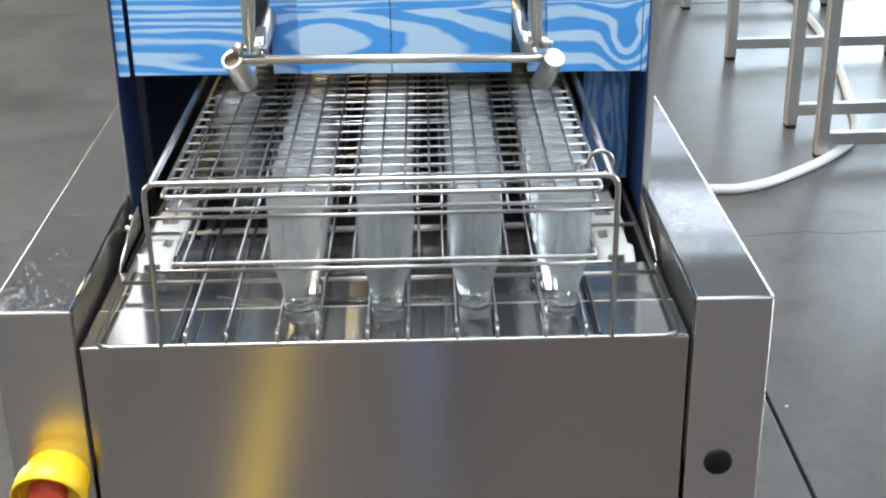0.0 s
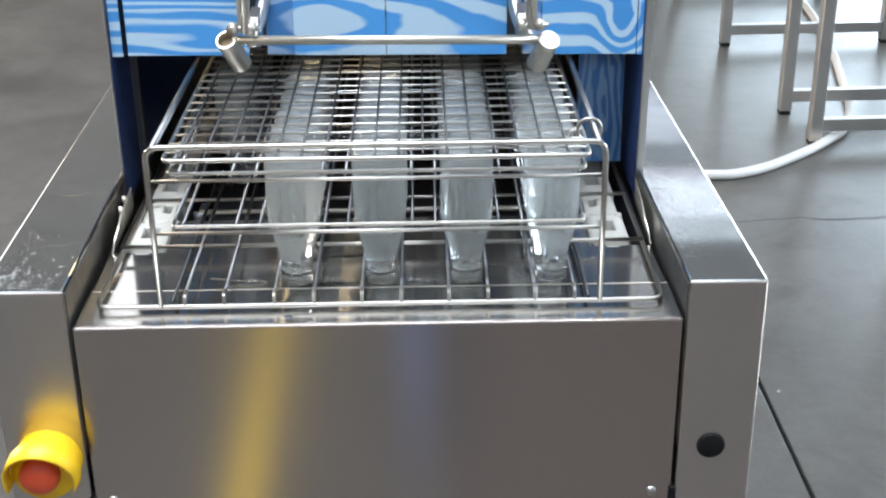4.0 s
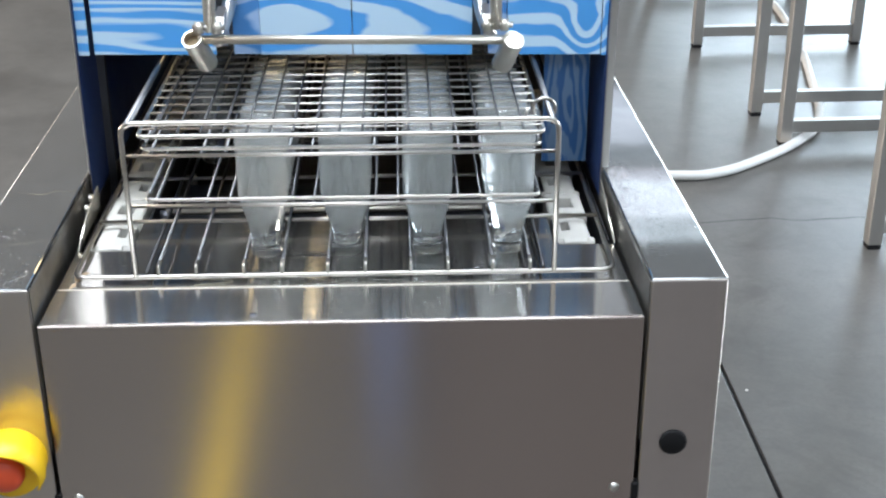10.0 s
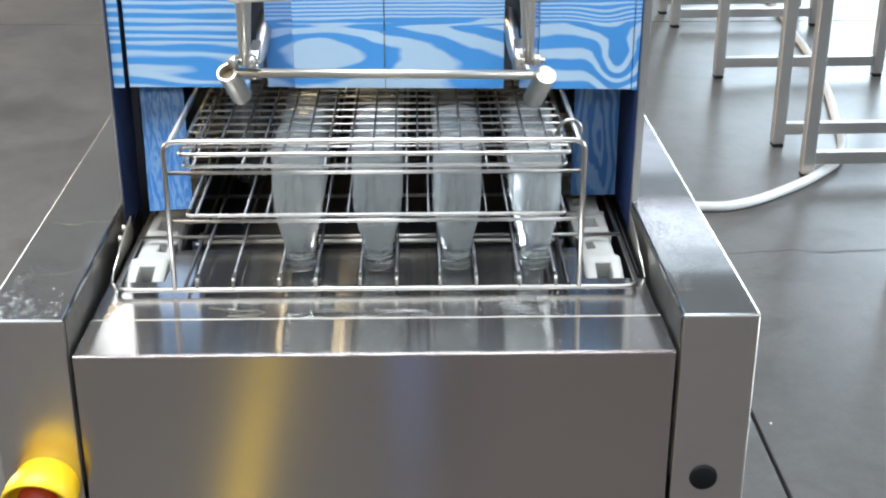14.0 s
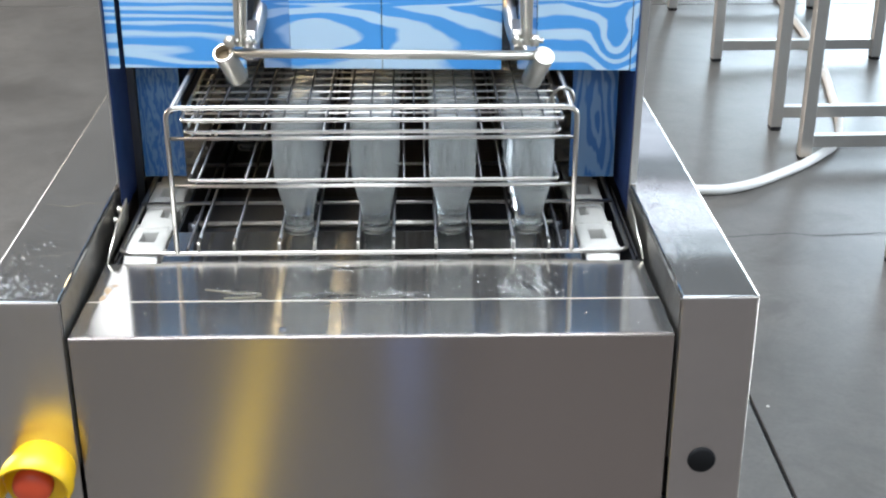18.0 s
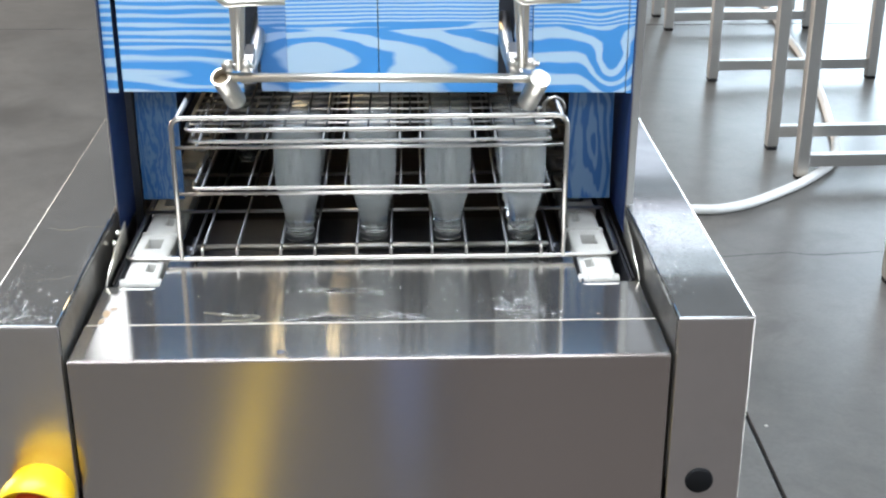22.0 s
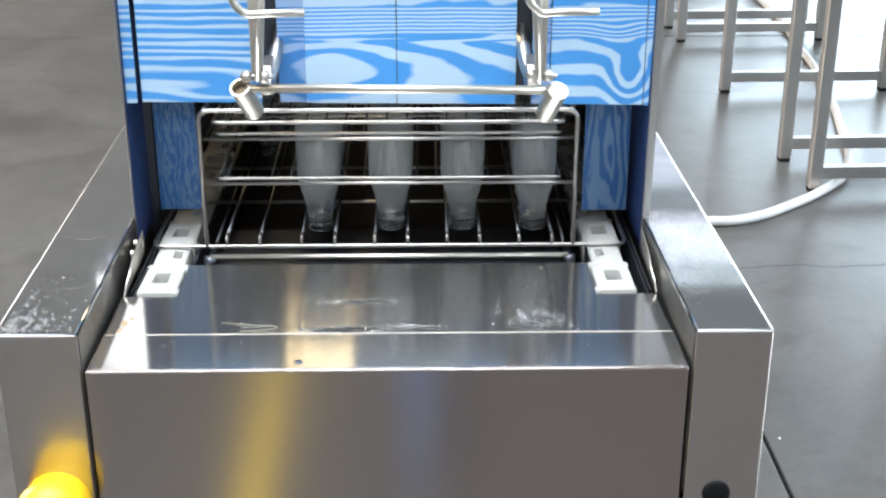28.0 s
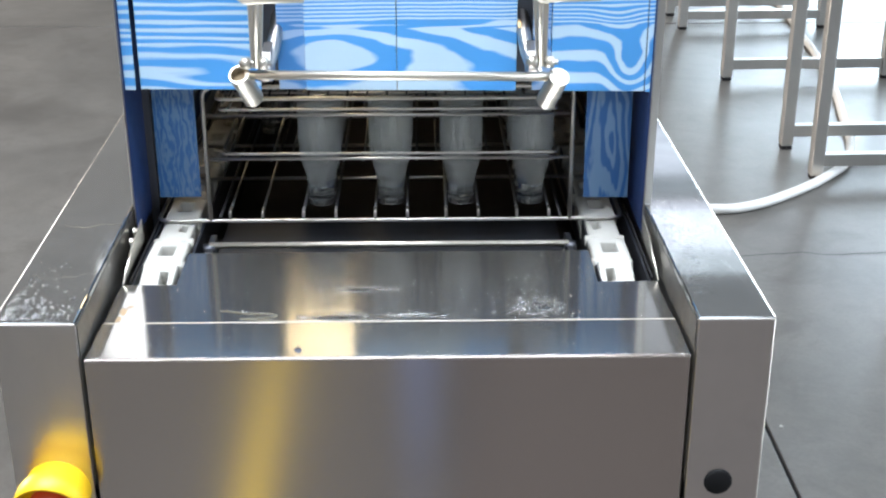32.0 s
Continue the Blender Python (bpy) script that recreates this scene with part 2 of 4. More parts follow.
M["mat"] = plain("dark_sheet_grey", (0.072, 0.062, 0.058), 0.6, 0.35, 12)
M["rust"] = plain("brown_grime", (0.22, 0.155, 0.085), 0.7, 0.4, 60)
M["ink"] = plain("dark_ink", (0.03, 0.03, 0.035), 0.7)


def concrete():
    c = Mat("polished_concrete")
    v = c.coords(where="Object")
    big = c.noise(v, 0.7, 6, 0.66, 1.2)
    mid = c.noise(v, 2.6, 7, 0.70, 0.9)
    small = c.noise(v, 11, 6, 0.68, 0.5)
    fine = c.noise(v, 90, 4, 0.6)
    stain = c.noise(c.coords((1, 1, 1), (0, 0, 0.7)), 1.7, 5, 0.75, 1.6)
    col = c.mix(c.map(big, 0, 1, 0.38, 0.62), (0.106, 0.099, 0.090), (0.052, 0.049, 0.045))
    col = c.mix(c.map(mid, 0, 0.9, 0.38, 0.74), col, (0.112, 0.107, 0.100))
    col = c.mix(c.map(stain, 0, 0.75, 0.54, 0.70), col, (0.046, 0.041, 0.035))
    col = c.mix(c.map(small, 0, 0.55, 0.44, 0.74), col, (0.052, 0.049, 0.045))
    col = c.mix(c.map(fine, 0, 0.5, 0.45, 0.78), col, (0.056, 0.053, 0.049))
    c.put(Base_Color=col, Roughness=c.map(mid, 0.32, 0.44, 0.25, 0.75), Specular_IOR_Level=0.48)
    c.bump(small, 0.05, 0.004)
    return c.m


M["concrete"] = concrete()
# emission for the gold reflection on the infeed plate
lamp = Mat("warm_glow")
lamp.put(Base_Color=(0.9, 0.8, 0.6), Emission_Color=(1.0, 0.79, 0.45), Emission_Strength=8.0)
M["lamp"] = lamp.m


def v_z(g, v):
    sep = g.n("SeparateXYZ")
    g.link(v, sep.inputs[0])
    return sep.outputs["Z"]


def glass():
    g = Mat("wet_clear_glass")
    v = g.coords()
    drops = g.noise(v, 160, 3, 0.5)
    haze = g.noise(g.coords((1, 1, 0.22)), 60, 4, 0.62)
    g.put(Base_Color=(0.985, 1.0, 1.0), Roughness=g.map(v_z(g, v), 0.03, 0.2, 0.018, 0.042), IOR=1.45, Transmission_Weight=1.0)
    g.bump(drops, 0.03, 0.0006)
    # diffuse share added to brighten the glass, which refracts too dark alone
    lift = g.n("BsdfDiffuse")
    lift.inputs["Color"].default_value = (0.92, 0.95, 0.95, 1)
    back = g.n("BsdfTranslucent")
    back.inputs["Color"].default_value = (0.92, 0.95, 0.95, 1)
    both = g.n("MixShader")
    g.link(lift.outputs[0], both.inputs[1])
    g.link(back.outputs[0], both.inputs[2])
    bp = g.n("Bump")
    bp.inputs["Strength"].default_value, bp.inputs["Distance"].default_value = 0.9, 0.002
    g.link(g.noise(v, 700, 2, 0.5), bp.inputs["Height"])
    g.link(bp.outputs[0], lift.inputs["Normal"])
    mx = g.n("MixShader")
    # the brightening fades towards the neck and a little at the base
    high = g.n("SeparateXYZ")
    g.link(v, high.inputs[0])
    wet = g.n("Math")
    wet.operation = "MULTIPLY"
    g.link(g.map(haze, 0.13, 0.36, 0.3, 0.72), wet.inputs[0])
    g.link(g.map(high.outputs["Z"], 0.08, 1.0, 0.024, 0.066), wet.inputs[1])
    top = g.n("Math")
    top.operation = "MULTIPLY"
    g.link(wet.outputs[0], top.inputs[0])
    g.link(g.map(high.outputs["Z"], 1.0, 0.7, 0.112, 0.140), top.inputs[1])
    g.link(top.outputs[0], mx.inputs[0])
    g.link(g.b.outputs[0], mx.inputs[1])
    g.link(both.outputs[0], mx.inputs[2])
    g.link(mx.outputs[0], g.out.inputs["Surface"])
    return g.m


M["glass"] = glass()


def water_mat(name, least):
    """Clear water on steel: the steel shows through, the surface mirrors."""
    w = Mat(name)
    fr = w.n("Fresnel")
    fr.inputs["IOR"].default_value = 1.5
    gl = w.n("BsdfGlossy")
    gl.inputs["Roughness"].default_value = 0.04
    tr = w.n("BsdfTransparent")
    mx = w.n("MixShader")
    w.link(w.map(fr.outputs[0], least, 1.0, 0.0, 0.6 + 0.4 * (least < 0.2)), mx.inputs[0])
    w.link(tr.outputs[0], mx.inputs[1])
    w.link(gl.outputs[0], mx.inputs[2])
    w.link(mx.outputs[0], w.out.inputs["Surface"])
    return w.m


M["water"] = water_mat("water_drop", 0.12)
M["water_film"] = water_mat("water_film", 0.02)


# ---- shapes ----
def box(bm, x0, x1, y0, y1, z0, z1, bevel=0.0, turn=None):
    got = bmesh.ops.create_cube(bm, size=1.0, matrix=Matrix.Translation(((x0 + x1) / 2, (y0 + y1) / 2, (z0 + z1) / 2)) @ Matrix.Diagonal((x1 - x0, y1 - y0, z1 - z0, 1)))
    vs = got["verts"]
    if bevel:
        es = list({e for v in vs for e in v.link_edges})
        r = bmesh.ops.bevel(bm, geom=es, offset=bevel, segments=2, affect="EDGES", profile=0.5)
        vs = list({v for f in r["faces"] for v in f.verts} | {v for v in vs if v.is_valid})
    if turn is not None:
        bmesh.ops.transform(bm, matrix=turn, verts=vs)
    return bm


def fillet(pts, rad, n=4, closed=False):
    """The polyline with its corners rounded."""
    P = [Vector(p) for p in pts]
    out = []
    for i, p in enumerate(P):
        if not closed and i in (0, len(P) - 1):
            out.append(p)
            continue
        a, b = P[i - 1] - p, P[(i + 1) % len(P)] - p
        r = min(rad, a.length * 0.45, b.length * 0.45)
        s, e = p + a.normalized() * r, p + b.normalized() * r
        for k in range(n + 1):
            u = k / n
            out.append(s * (1 - u) ** 2 + p * 2 * u * (1 - u) + e * u * u)
    return out


def tube(bm, pts, r, n=8, closed=False, cap=True, taper=None):
    """A round wire or pipe along a polyline."""
    P = [Vector(p) for p in pts]
    k = len(P)
    side = None
    rings = []
    for i, p in enumerate(P):
        a = P[i - 1] if (i or closed) else p
        b = P[(i + 1) % k] if (i < k - 1 or closed) else p
        d = (b - a).normalized()
        if side is None:
            side = d.orthogonal().normalized()
        side = (side - d * side.dot(d)).normalized()
        up = d.cross(side)
        rr = r if taper is None else r * (1 + (taper - 1) * i / (k - 1))
        rings.append([bm.verts.new(p + (side * math.cos(2 * math.pi * j / n) + up * math.sin(2 * math.pi * j / n)) * rr) for j in range(n)])
    for i in range(k if closed else k - 1):
        A, B = rings[i], rings[(i + 1) % k]
        for j in range(n):
            f = bm.faces.new((A[j], A[(j + 1) % n], B[(j + 1) % n], B[j]))
            f.smooth = True
    if cap and not closed:
        bm.faces.new(rings[0][::-1])
        bm.faces.new(rings[-1])
    return bm


def lathe(bm, prof, n=28, m=None, cap=False):
    """Turns (r, z) pairs round the z axis."""
    rings = []
    for r, z in prof:
        if r < 1e-5:
            rings.append([bm.verts.new((0, 0, z))])
        else:
            rings.append([bm.verts.new((r * math.cos(2 * math.pi * j / n), r * math.sin(2 * math.pi * j / n), z)) for j in range(n)])
    fs = []
    for A, B in zip(rings, rings[1:]):
        for j in range(n):
            vs = [A[j % len(A)], A[(j + 1) % len(A)], B[(j + 1) % len(B)], B[j % len(B)]]
            vs = list(dict.fromkeys(vs))
            if len(vs) > 2:
                f = bm.faces.new(vs)
                f.smooth = True
                fs.append(f)
    if m is not None:
        bmesh.ops.transform(bm, matrix=m, verts=[v for ring in rings for v in ring])
    return bm


def prism(bm, poly, axis, a, b):
    """A polygon pushed along an axis from a to b; the polygon's pairs run over the other two axes."""
    def at(p, h):
        p = list(p)
        p.insert("xyz".index(axis), h)
        return p
    A = [bm.verts.new(at(p, a)) for p in poly]
    B = [bm.verts.new(at(p, b)) for p in poly]
    bm.faces.new(A)
    bm.faces.new(B[::-1])
    for i in range(len(poly)):
        j = (i + 1) % len(poly)
        bm.faces.new((A[j], A[i], B[i], B[j]))
    bmesh.ops.recalc_face_normals(bm, faces=bm.faces[:])
    return bm


def mesh_of(name, bm, mat):
    bmesh.ops.recalc_face_normals(bm, faces=bm.faces[:])
    me = bpy.data.meshes.new(name)
    bm.to_mesh(me)
    bm.free()
    me.materials.append(mat)
    return me


def part(name, bm, mat, parent, label="", at=None):
    ob = new(name, mesh_of(name, bm, mat) if isinstance(bm, bmesh.types.BMesh) else bm)
    ob.parent = parent
    if at is not None:
        ob.matrix_basis = at
    if label:
        tagged(ob, label)
    return ob


def thing(name, label, category, at=None, **more):
    ob = new(name)
    ob.empty_display_size = 0.05
    if at is not None:
        ob.matrix_basis = at
    return tagged(ob, label, category, **more)


def B():
    return bmesh.new()


def cyl(bm, a, b, r, n=16):
    return tube(bm, [a, b], r, n)


# ---- the hall ----
X0, X1, Y0, Y1, ZT = -9.0, 9.0, -8.0, 11.0, 6.6


def wall(name, bm, label):
    return tagged(new(name, mesh_of(name, bm, M["wall"])), label, "wall", kind="structure")


b = B()      # far wall with the gate, and a tall strip opening assumed for a sheen lamp
box(b, X0, -3.19, Y1, Y1 + 0.3, 0, ZT)
box(b, -3.19, -2.36, Y1, Y1 + 0.3, 0, 5.48)
box(b, -3.19, -2.36, Y1, Y1 + 0.3, 6.52, ZT)
box(b, -2.36, 1.45, Y1, Y1 + 0.3, 0, ZT)
box(b, 1.45, 2.6, Y1, Y1 + 0.3, 0, 4.0)
box(b, 1.45, 7.0, Y1, Y1 + 0.3, 4.0, 4.2)
box(b, 1.45, 7.0, Y1, Y1 + 0.3, 4.9, 5.05)
box(b, 1.45, 1.6, Y1, Y1 + 0.3, 4.2, 4.9)
box(b, 4.0, 7.0, Y1, Y1 + 0.3, 4.2, 4.9)
box(b, 1.45, 7.0, Y1, Y1 + 0.3, 5.71, ZT)
box(b, 1.45, 1.6, Y1, Y1 + 0.3, 5.05, 5.71)
box(b, 4.0, 7.0, Y1, Y1 + 0.3, 5.05, 5.71)
box(b, 7.0, X1, Y1, Y1 + 0.3, 0, ZT)
wall("wall_north", b, "painted hall wall with a wide open gate")
b = B()
box(b, X0, X1, Y0 - 0.3, Y0, 0, 4.65)
box(b, X0, X1, Y0 - 0.3, Y0, 6.35, ZT)
box(b, X0, -3.65, Y0 - 0.3, Y0, 4.65, 6.35)
box(b, 4.45, X1, Y0 - 0.3, Y0, 4.65, 6.35)
wall("wall_south", b, "painted hall wall with a long window band")
b = B()
box(b, X1, X1 + 0.3, Y0, Y1, 0, 1.4)
box(b, X1, X1 + 0.3, Y0, Y1, 4.8, ZT)
box(b, X1, X1 + 0.3, Y0, -1.7, 1.4, 4.8)
box(b, X1, X1 + 0.3, 7.5, Y1, 1.4, 4.8)
wall("wall_east", b, "painted hall wall with a long window band")
b = B()
box(b, X0 - 0.3, X0, Y0, Y1, 0, 1.5)
box(b, X0 - 0.3, X0, Y0, Y1, 3.9, ZT)
box(b, X0 - 0.3, X0, Y0, 2.4, 1.5, 3.9)
box(b, X0 - 0.3, X0, 8.6, Y1, 1.5, 3.9)
wall("wall_west", b, "painted hall wall with a window band")
b = B()
for xa, xb, ya, yb in ((X0 - 0.3, X1 + 0.3, Y0 - 0.3, -2.4), (X0 - 0.3, -3.8, -2.4, 0.8), (1.2, 1.6, -2.4, 0.8), (1.6, 4.6, -2.4, -1.1),
                       (4.6, X1 + 0.3, -2.4, 0.8), (X0 - 0.3, 1.6, 0.8, 3.5), (4.6, X1 + 0.3, 0.8, 3.5), (X0 - 0.3, X1 + 0.3, 3.5, Y1 + 0.3)):
    box(b, xa, xb, ya, yb, ZT, ZT + 0.2)
tagged(new("ceiling", mesh_of("ceiling", b, M["ceiling"])), "grey sheet-metal hall ceiling", "ceiling", kind="structure")

b = B()
box(b, -60, 60, -60, 90, -0.30, -0.012)
tagged(new("ground", mesh_of("ground", b, M["yard"])), "pale concrete yard round the hall", "ground", kind="structure")

floor = tagged(new("floor"), "grey polished concrete hall floor cast in slabs", "floor", kind="structure")
JX, JY = [X0, -6.435, -2.835, 0.771, 4.365, 7.965, X1], [Y0, -4.12, 0.38, 4.88, 9.38, Y1 + 0.3]
for i in range(len(JX) - 1):
    for j in range(len(JY) - 1):
        b = B()
        g = 0.004
        box(b, JX[i] + g, JX[i + 1] - g, JY[j] + g, JY[j + 1] - g, -0.1, 0.0, 0.003)
        part("slab", b, M["concrete"], floor)
b = B()
box(b, X0, X1, Y0, Y1, -0.011, -0.008)
part("joint_filler", b, M["black"], floor, "dark joint filler")
rng = random.Random(5)
b = B()      # a hairline crack across one slab
px, py = 0.80, 2.17
pts = []
while px < 4.2:
    pts.append((px, py, 0.0003))
    px += 0.05
    py += rng.uniform(-0.018, 0.011)
for (xa, ya, za), (xb, yb, zb) in zip(pts, pts[1:]):
    w = 0.0022
    b.faces.new([b.verts.new(p) for p in ((xa, ya - w, za + .0004), (xb, yb - w, za + .0004), (xb, yb + w, za + .0004), (xa, ya + w, za + .0004))])
part("crack", b, M["ink"], floor, "thin dark hairline crack")

# ---- the bottle washer ----
washer = thing("bottle_washer", "stainless steel tunnel bottle washer with blue film on its hood", "washing machine")

b = B()
prism(b, [(0.0, 0.12), (0.0, 0.8474), (0.0005, 0.8489), (0.0014, 0.8498), (0.0026, 0.8502), (0.0030, 0.8502), (0.0030, 0.8486), (0.0016, 0.8486), (0.0016, 0.12)], "x", -0.3062, 0.3066)
panel = part("front_panel", b, M["panel"], washer, "brushed stainless front sheet with a rounded fold")
# lighter metal strip laid on as the edge's highlight
for xv in (0.3061,):
    b = B()
    cyl(b, (xv, 0.0006, 0.1210), (xv, 0.0006, 0.8480), 0.0006, 8)
    part("edge_glint", b, M["tube"], panel, "thin lighter strip added as the side edge's highlight")
b = B()
box(b, -0.3060, 0.3064, 0.0031, 0.0815, 0.8480, 0.8501, 0.0009)
part("front_shelf", b, M["plate"], washer, "polished steel shelf behind the folded edge")
NXL, NXR, NY = -0.2440, 0.2345, 0.181
b = B()
prism(b, [(-0.3045, 0.083), (0.3040, 0.083), (0.3020, NY), (NXR, NY), (NXR, 0.270), (NXL, 0.270), (NXL, NY), (-0.3055, NY)], "z", 0.8474, 0.8491)
part("infeed_plate", b, M["plate"], washer, "wet polished steel infeed plate with chain notches")
# the seam's highlight as a raised strip of lighter metal
b = B()
box(b, -0.3050, 0.3050, 0.0815, 0.0829, 0.8480, 0.8506, 0.0004)
part("seam_glint", b, M["tube"], washer, "thin lighter strip added as the plate seam's highlight")
b = B()
lathe(b, [(0, 0.0016), (0.003, 0.0014), (0.0042, 0.0004), (0.0044, -0.001)], 14, Matrix.Translation((-0.092, 0.017, 0.8502)))
part("screw", b, M["dark"], washer, "small countersunk screw")
for sx in (-0.2885, 0.286):
    b = B()
    lathe(b, [(0, 0.003), (0.0035, 0.0026), (0.0055, 0.0008), (0.006, -0.001)], 16, Matrix.Translation((sx, 0, 0.642)) @ Matrix.Rotation(radians(90), 4, "X"))
    part("screw", b, M["leg"], washer, "dull dome-head screw")
for sx in (-0.3095, 0.3085):
    b = B()
    box(b, sx - 0.004, sx + 0.004, -0.003, 0.01, 0.60, 0.648, 0.002)
    part("latch", b, M["black"], washer, "black rubber latch")

AXIS = -0.0165      # the tunnel's axis runs a little to the left of the front sheet's square


def along_axis(bm):
    for v in bm.verts:
        v.co.x += AXIS * v.co.y


# hollow side boxes, open underneath
for name, xa, xb in (("side_box", -0.3935, -0.3108), ("side_box", 0.3117, 0.3895)):
    b = B()
    box(b, xa, xb, 0.0, 1.75, 0.12, 0.8905, 0.0016)
    along_axis(b)
    side = part(name, b, M["box"], washer, "folded stainless side box")
    b = B()
    prism(b, [(xa - 0.0004, 0.8880), (xa + 0.0002, 0.8902), (xa + 0.0009, 0.8915), (xa + 0.0019, 0.892), (xb - 0.0019, 0.892), (xb - 0.0009, 0.8915), (xb - 0.0002, 0.8902), (xb + 0.0004, 0.8880)], "y", 0.0006, 1.7495)
    for v in b.verts:
        if v.co.y < 0.01 and v.co.z > 0.8912:
            v.co.y += 0.0009
    along_axis(b)
    part("cover", b, M["cover"], side, "wet lengthwise-brushed steel cover")
    # highlight of the outer edge, a thin rod of lighter metal
    xe = xa + 0.0004 if xa < 0 else xb - 0.0004
    b = B()
    cyl(b, (xe, 0.0012, 0.8911), (xe, 1.7490, 0.8911), 0.0005, 8)
    along_axis(b)
    part("edge_glint", b, M["tube"], side, "thin lighter strip added as the outer edge's highlight")
    xi = xb + 0.0007 if xa < 0 else xa - 0.0007
    b = B()
    box(b, xi - 0.0006, xi + 0.0006, 0.0035, 0.309, 0.70, 0.8875, 0.0004)
    along_axis(b)
    part("inner_sheet", b, M["scaled"], side, "lime-stained inner face of the side box")
    # corner highlight, only on the box at the right
    for xv in ((xb - 0.0005,) if xa > 0 else ()):
        b = B()
        cyl(b, (xv, 0.0006, 0.1210), (xv, 0.0006, 0.8885), 0.0006, 8)
        part("edge_glint", b, M["tube"], side, "thin lighter strip added as the corner edge's highlight")
b = B()
lathe(b, [(0, 0.003), (0.012, 0.003), (0.0148, 0.0018), (0.0155, -0.002)], 28, Matrix.Translation((0.3462, 0, 0.6985)) @ Matrix.Rotation(radians(90), 4, "X"))
part("blanking_plug", b, M["black"], washer, "round black blanking plug")
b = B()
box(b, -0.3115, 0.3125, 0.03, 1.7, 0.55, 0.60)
part("drip_tray", b, M["sump"], washer, "drip tray, blackened for the shade inside")
for fx in (-0.35, 0.35):
    for fy in (0.08, 1.65):
        b = B()
        cyl(b, (fx, fy, 0.03), (fx, fy, 0.121), 0.018, 14)
        cyl(b, (fx, fy, 0.0), (fx, fy, 0.03), 0.032, 18)
        part("foot", b, M["tube"], washer, "adjustable steel foot")

# inside of the infeed: cross rod, chain rails, guide fins, brackets
b = B()
cyl(b, (-0.222, 0.2915, 0.8500), (0.213, 0.2915, 0.8500), 0.0038, 12)
part("cross_rod", b, M["tube"], washer, "bright steel cross rod")
for sx in (-0.222, 0.215):
    b = B()
    box(b, sx - 0.004, sx + 0.004, 0.273, 0.33, 0.80, 0.848, 0.001)
    cyl(b, (sx - 0.007, 0.2915, 0.8455), (sx + 0.007, 0.2915, 0.8455), 0.007, 6)
    part("rod_bracket", b, M["dark"], washer)
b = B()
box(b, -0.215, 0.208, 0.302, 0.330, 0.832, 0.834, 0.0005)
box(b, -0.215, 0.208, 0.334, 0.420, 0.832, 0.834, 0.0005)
part("transfer_plate", b, M["dark"], washer, "dark steel transfer plate under the rack")
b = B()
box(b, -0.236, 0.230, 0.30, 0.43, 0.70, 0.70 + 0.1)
part("tunnel_floor", b, M["sump"], washer, "tunnel floor, blackened for the shade inside")
# unseen glowing block, added to put the gold band on the plate
b = B()
box(b, -0.192, -0.080, 0.74, 0.77, 1.235, 1.60, 0.012)
part("glow_panel", b, M["lamp"], washer, "unseen glowing panel added for the plate's gold reflection")
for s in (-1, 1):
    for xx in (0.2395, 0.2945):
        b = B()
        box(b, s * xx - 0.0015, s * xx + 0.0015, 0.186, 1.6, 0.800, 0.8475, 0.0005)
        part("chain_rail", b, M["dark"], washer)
    # added black wall, hides the lit box side below the chain
    b = B()
    box(b, s * 0.3000 - 0.0012, s * 0.3000 + 0.0012, 0.200, 1.68, 0.602, 0.8450)
    part("shade_wall", b, M["sump"], washer, "black side wall added as shade below the chain")
    # added black bed, darkens the windows of the links
    b = B()
    box(b, s * 0.2640 - 0.0225, s * 0.2640 + 0.0225, 0.200, 1.6, 0.800, 0.8225, 0.001)
    part("shade_bed", b, M["sump"], washer, "black bed added as shade under the chain links")
    b = B()
    poly = [(0.181, 0.850), (0.189, 0.862), (0.204, 0.872), (0.226, 0.877), (0.309, 0.878), (0.309, 0.850)]
    prism(b, poly, "x", s * 0.2985, s * 0.3000)
    for v in b.verts:
        v.co.x += s * 0.006 * max(0.0, (v.co.y - 0.2) / 0.11) + s * 0.0045 * max(0.0, (0.2 - v.co.y) / 0.02)
    part("guide_fin", b, M["tube"], washer, "thin curved steel guide fin")
    for yy, zz in ((0.262, 0.868), (0.285, 0.872)):
        b = B()
        lathe(b, [(0, 0.004), (0.003, 0.0035), (0.005, 0), (0.005, -0.002)], 10, Matrix.Translation((s * 0.3085, yy, zz)) @ Matrix.Rotation(radians(-90 * s), 4, "Y"))
        part("screw", b, M["tube"], washer)

# hood
HY, HB, HT = 0.322, 1.034, 1.62


def lean(bm, s):
    """The hood's one side sheet stands a little out of plumb, wider at the top."""
    for v in bm.verts:
        if s > 0:
            v.co.x += min(0.0, -0.0068 + 0.030 * (v.co.z - 0.893))


for s in (-1, 1):
    b = B()
    box(b, s * 0.3130 - 0.0007, s * 0.3130 + 0.0007, 0.312, 1.7, 0.860, HT, 0.0004)
    lean(b, s)
    part("hood_side", b, M["box"], washer, "stainless hood side sheet")
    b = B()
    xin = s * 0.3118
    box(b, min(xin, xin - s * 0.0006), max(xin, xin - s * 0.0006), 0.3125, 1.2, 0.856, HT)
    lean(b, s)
    part("side_film", b, M["film_plain"], washer, "plain blue protective film, darkened for the hood's inner shade")
b = B()
box(b, 0.3115, 0.3205, 0.3095, 0.3117, 0.893, HT, 0.0006)
lean(b, 1)
part("hood_flange", b, M["leg"], washer, "folded steel flange of the hood")
b = B()
box(b, -0.3140, -0.3122, 0.3095, 0.3117, 0.893, HT, 0.0004)
part("hood_flange", b, M["box"], washer, "folded steel flange of the hood")
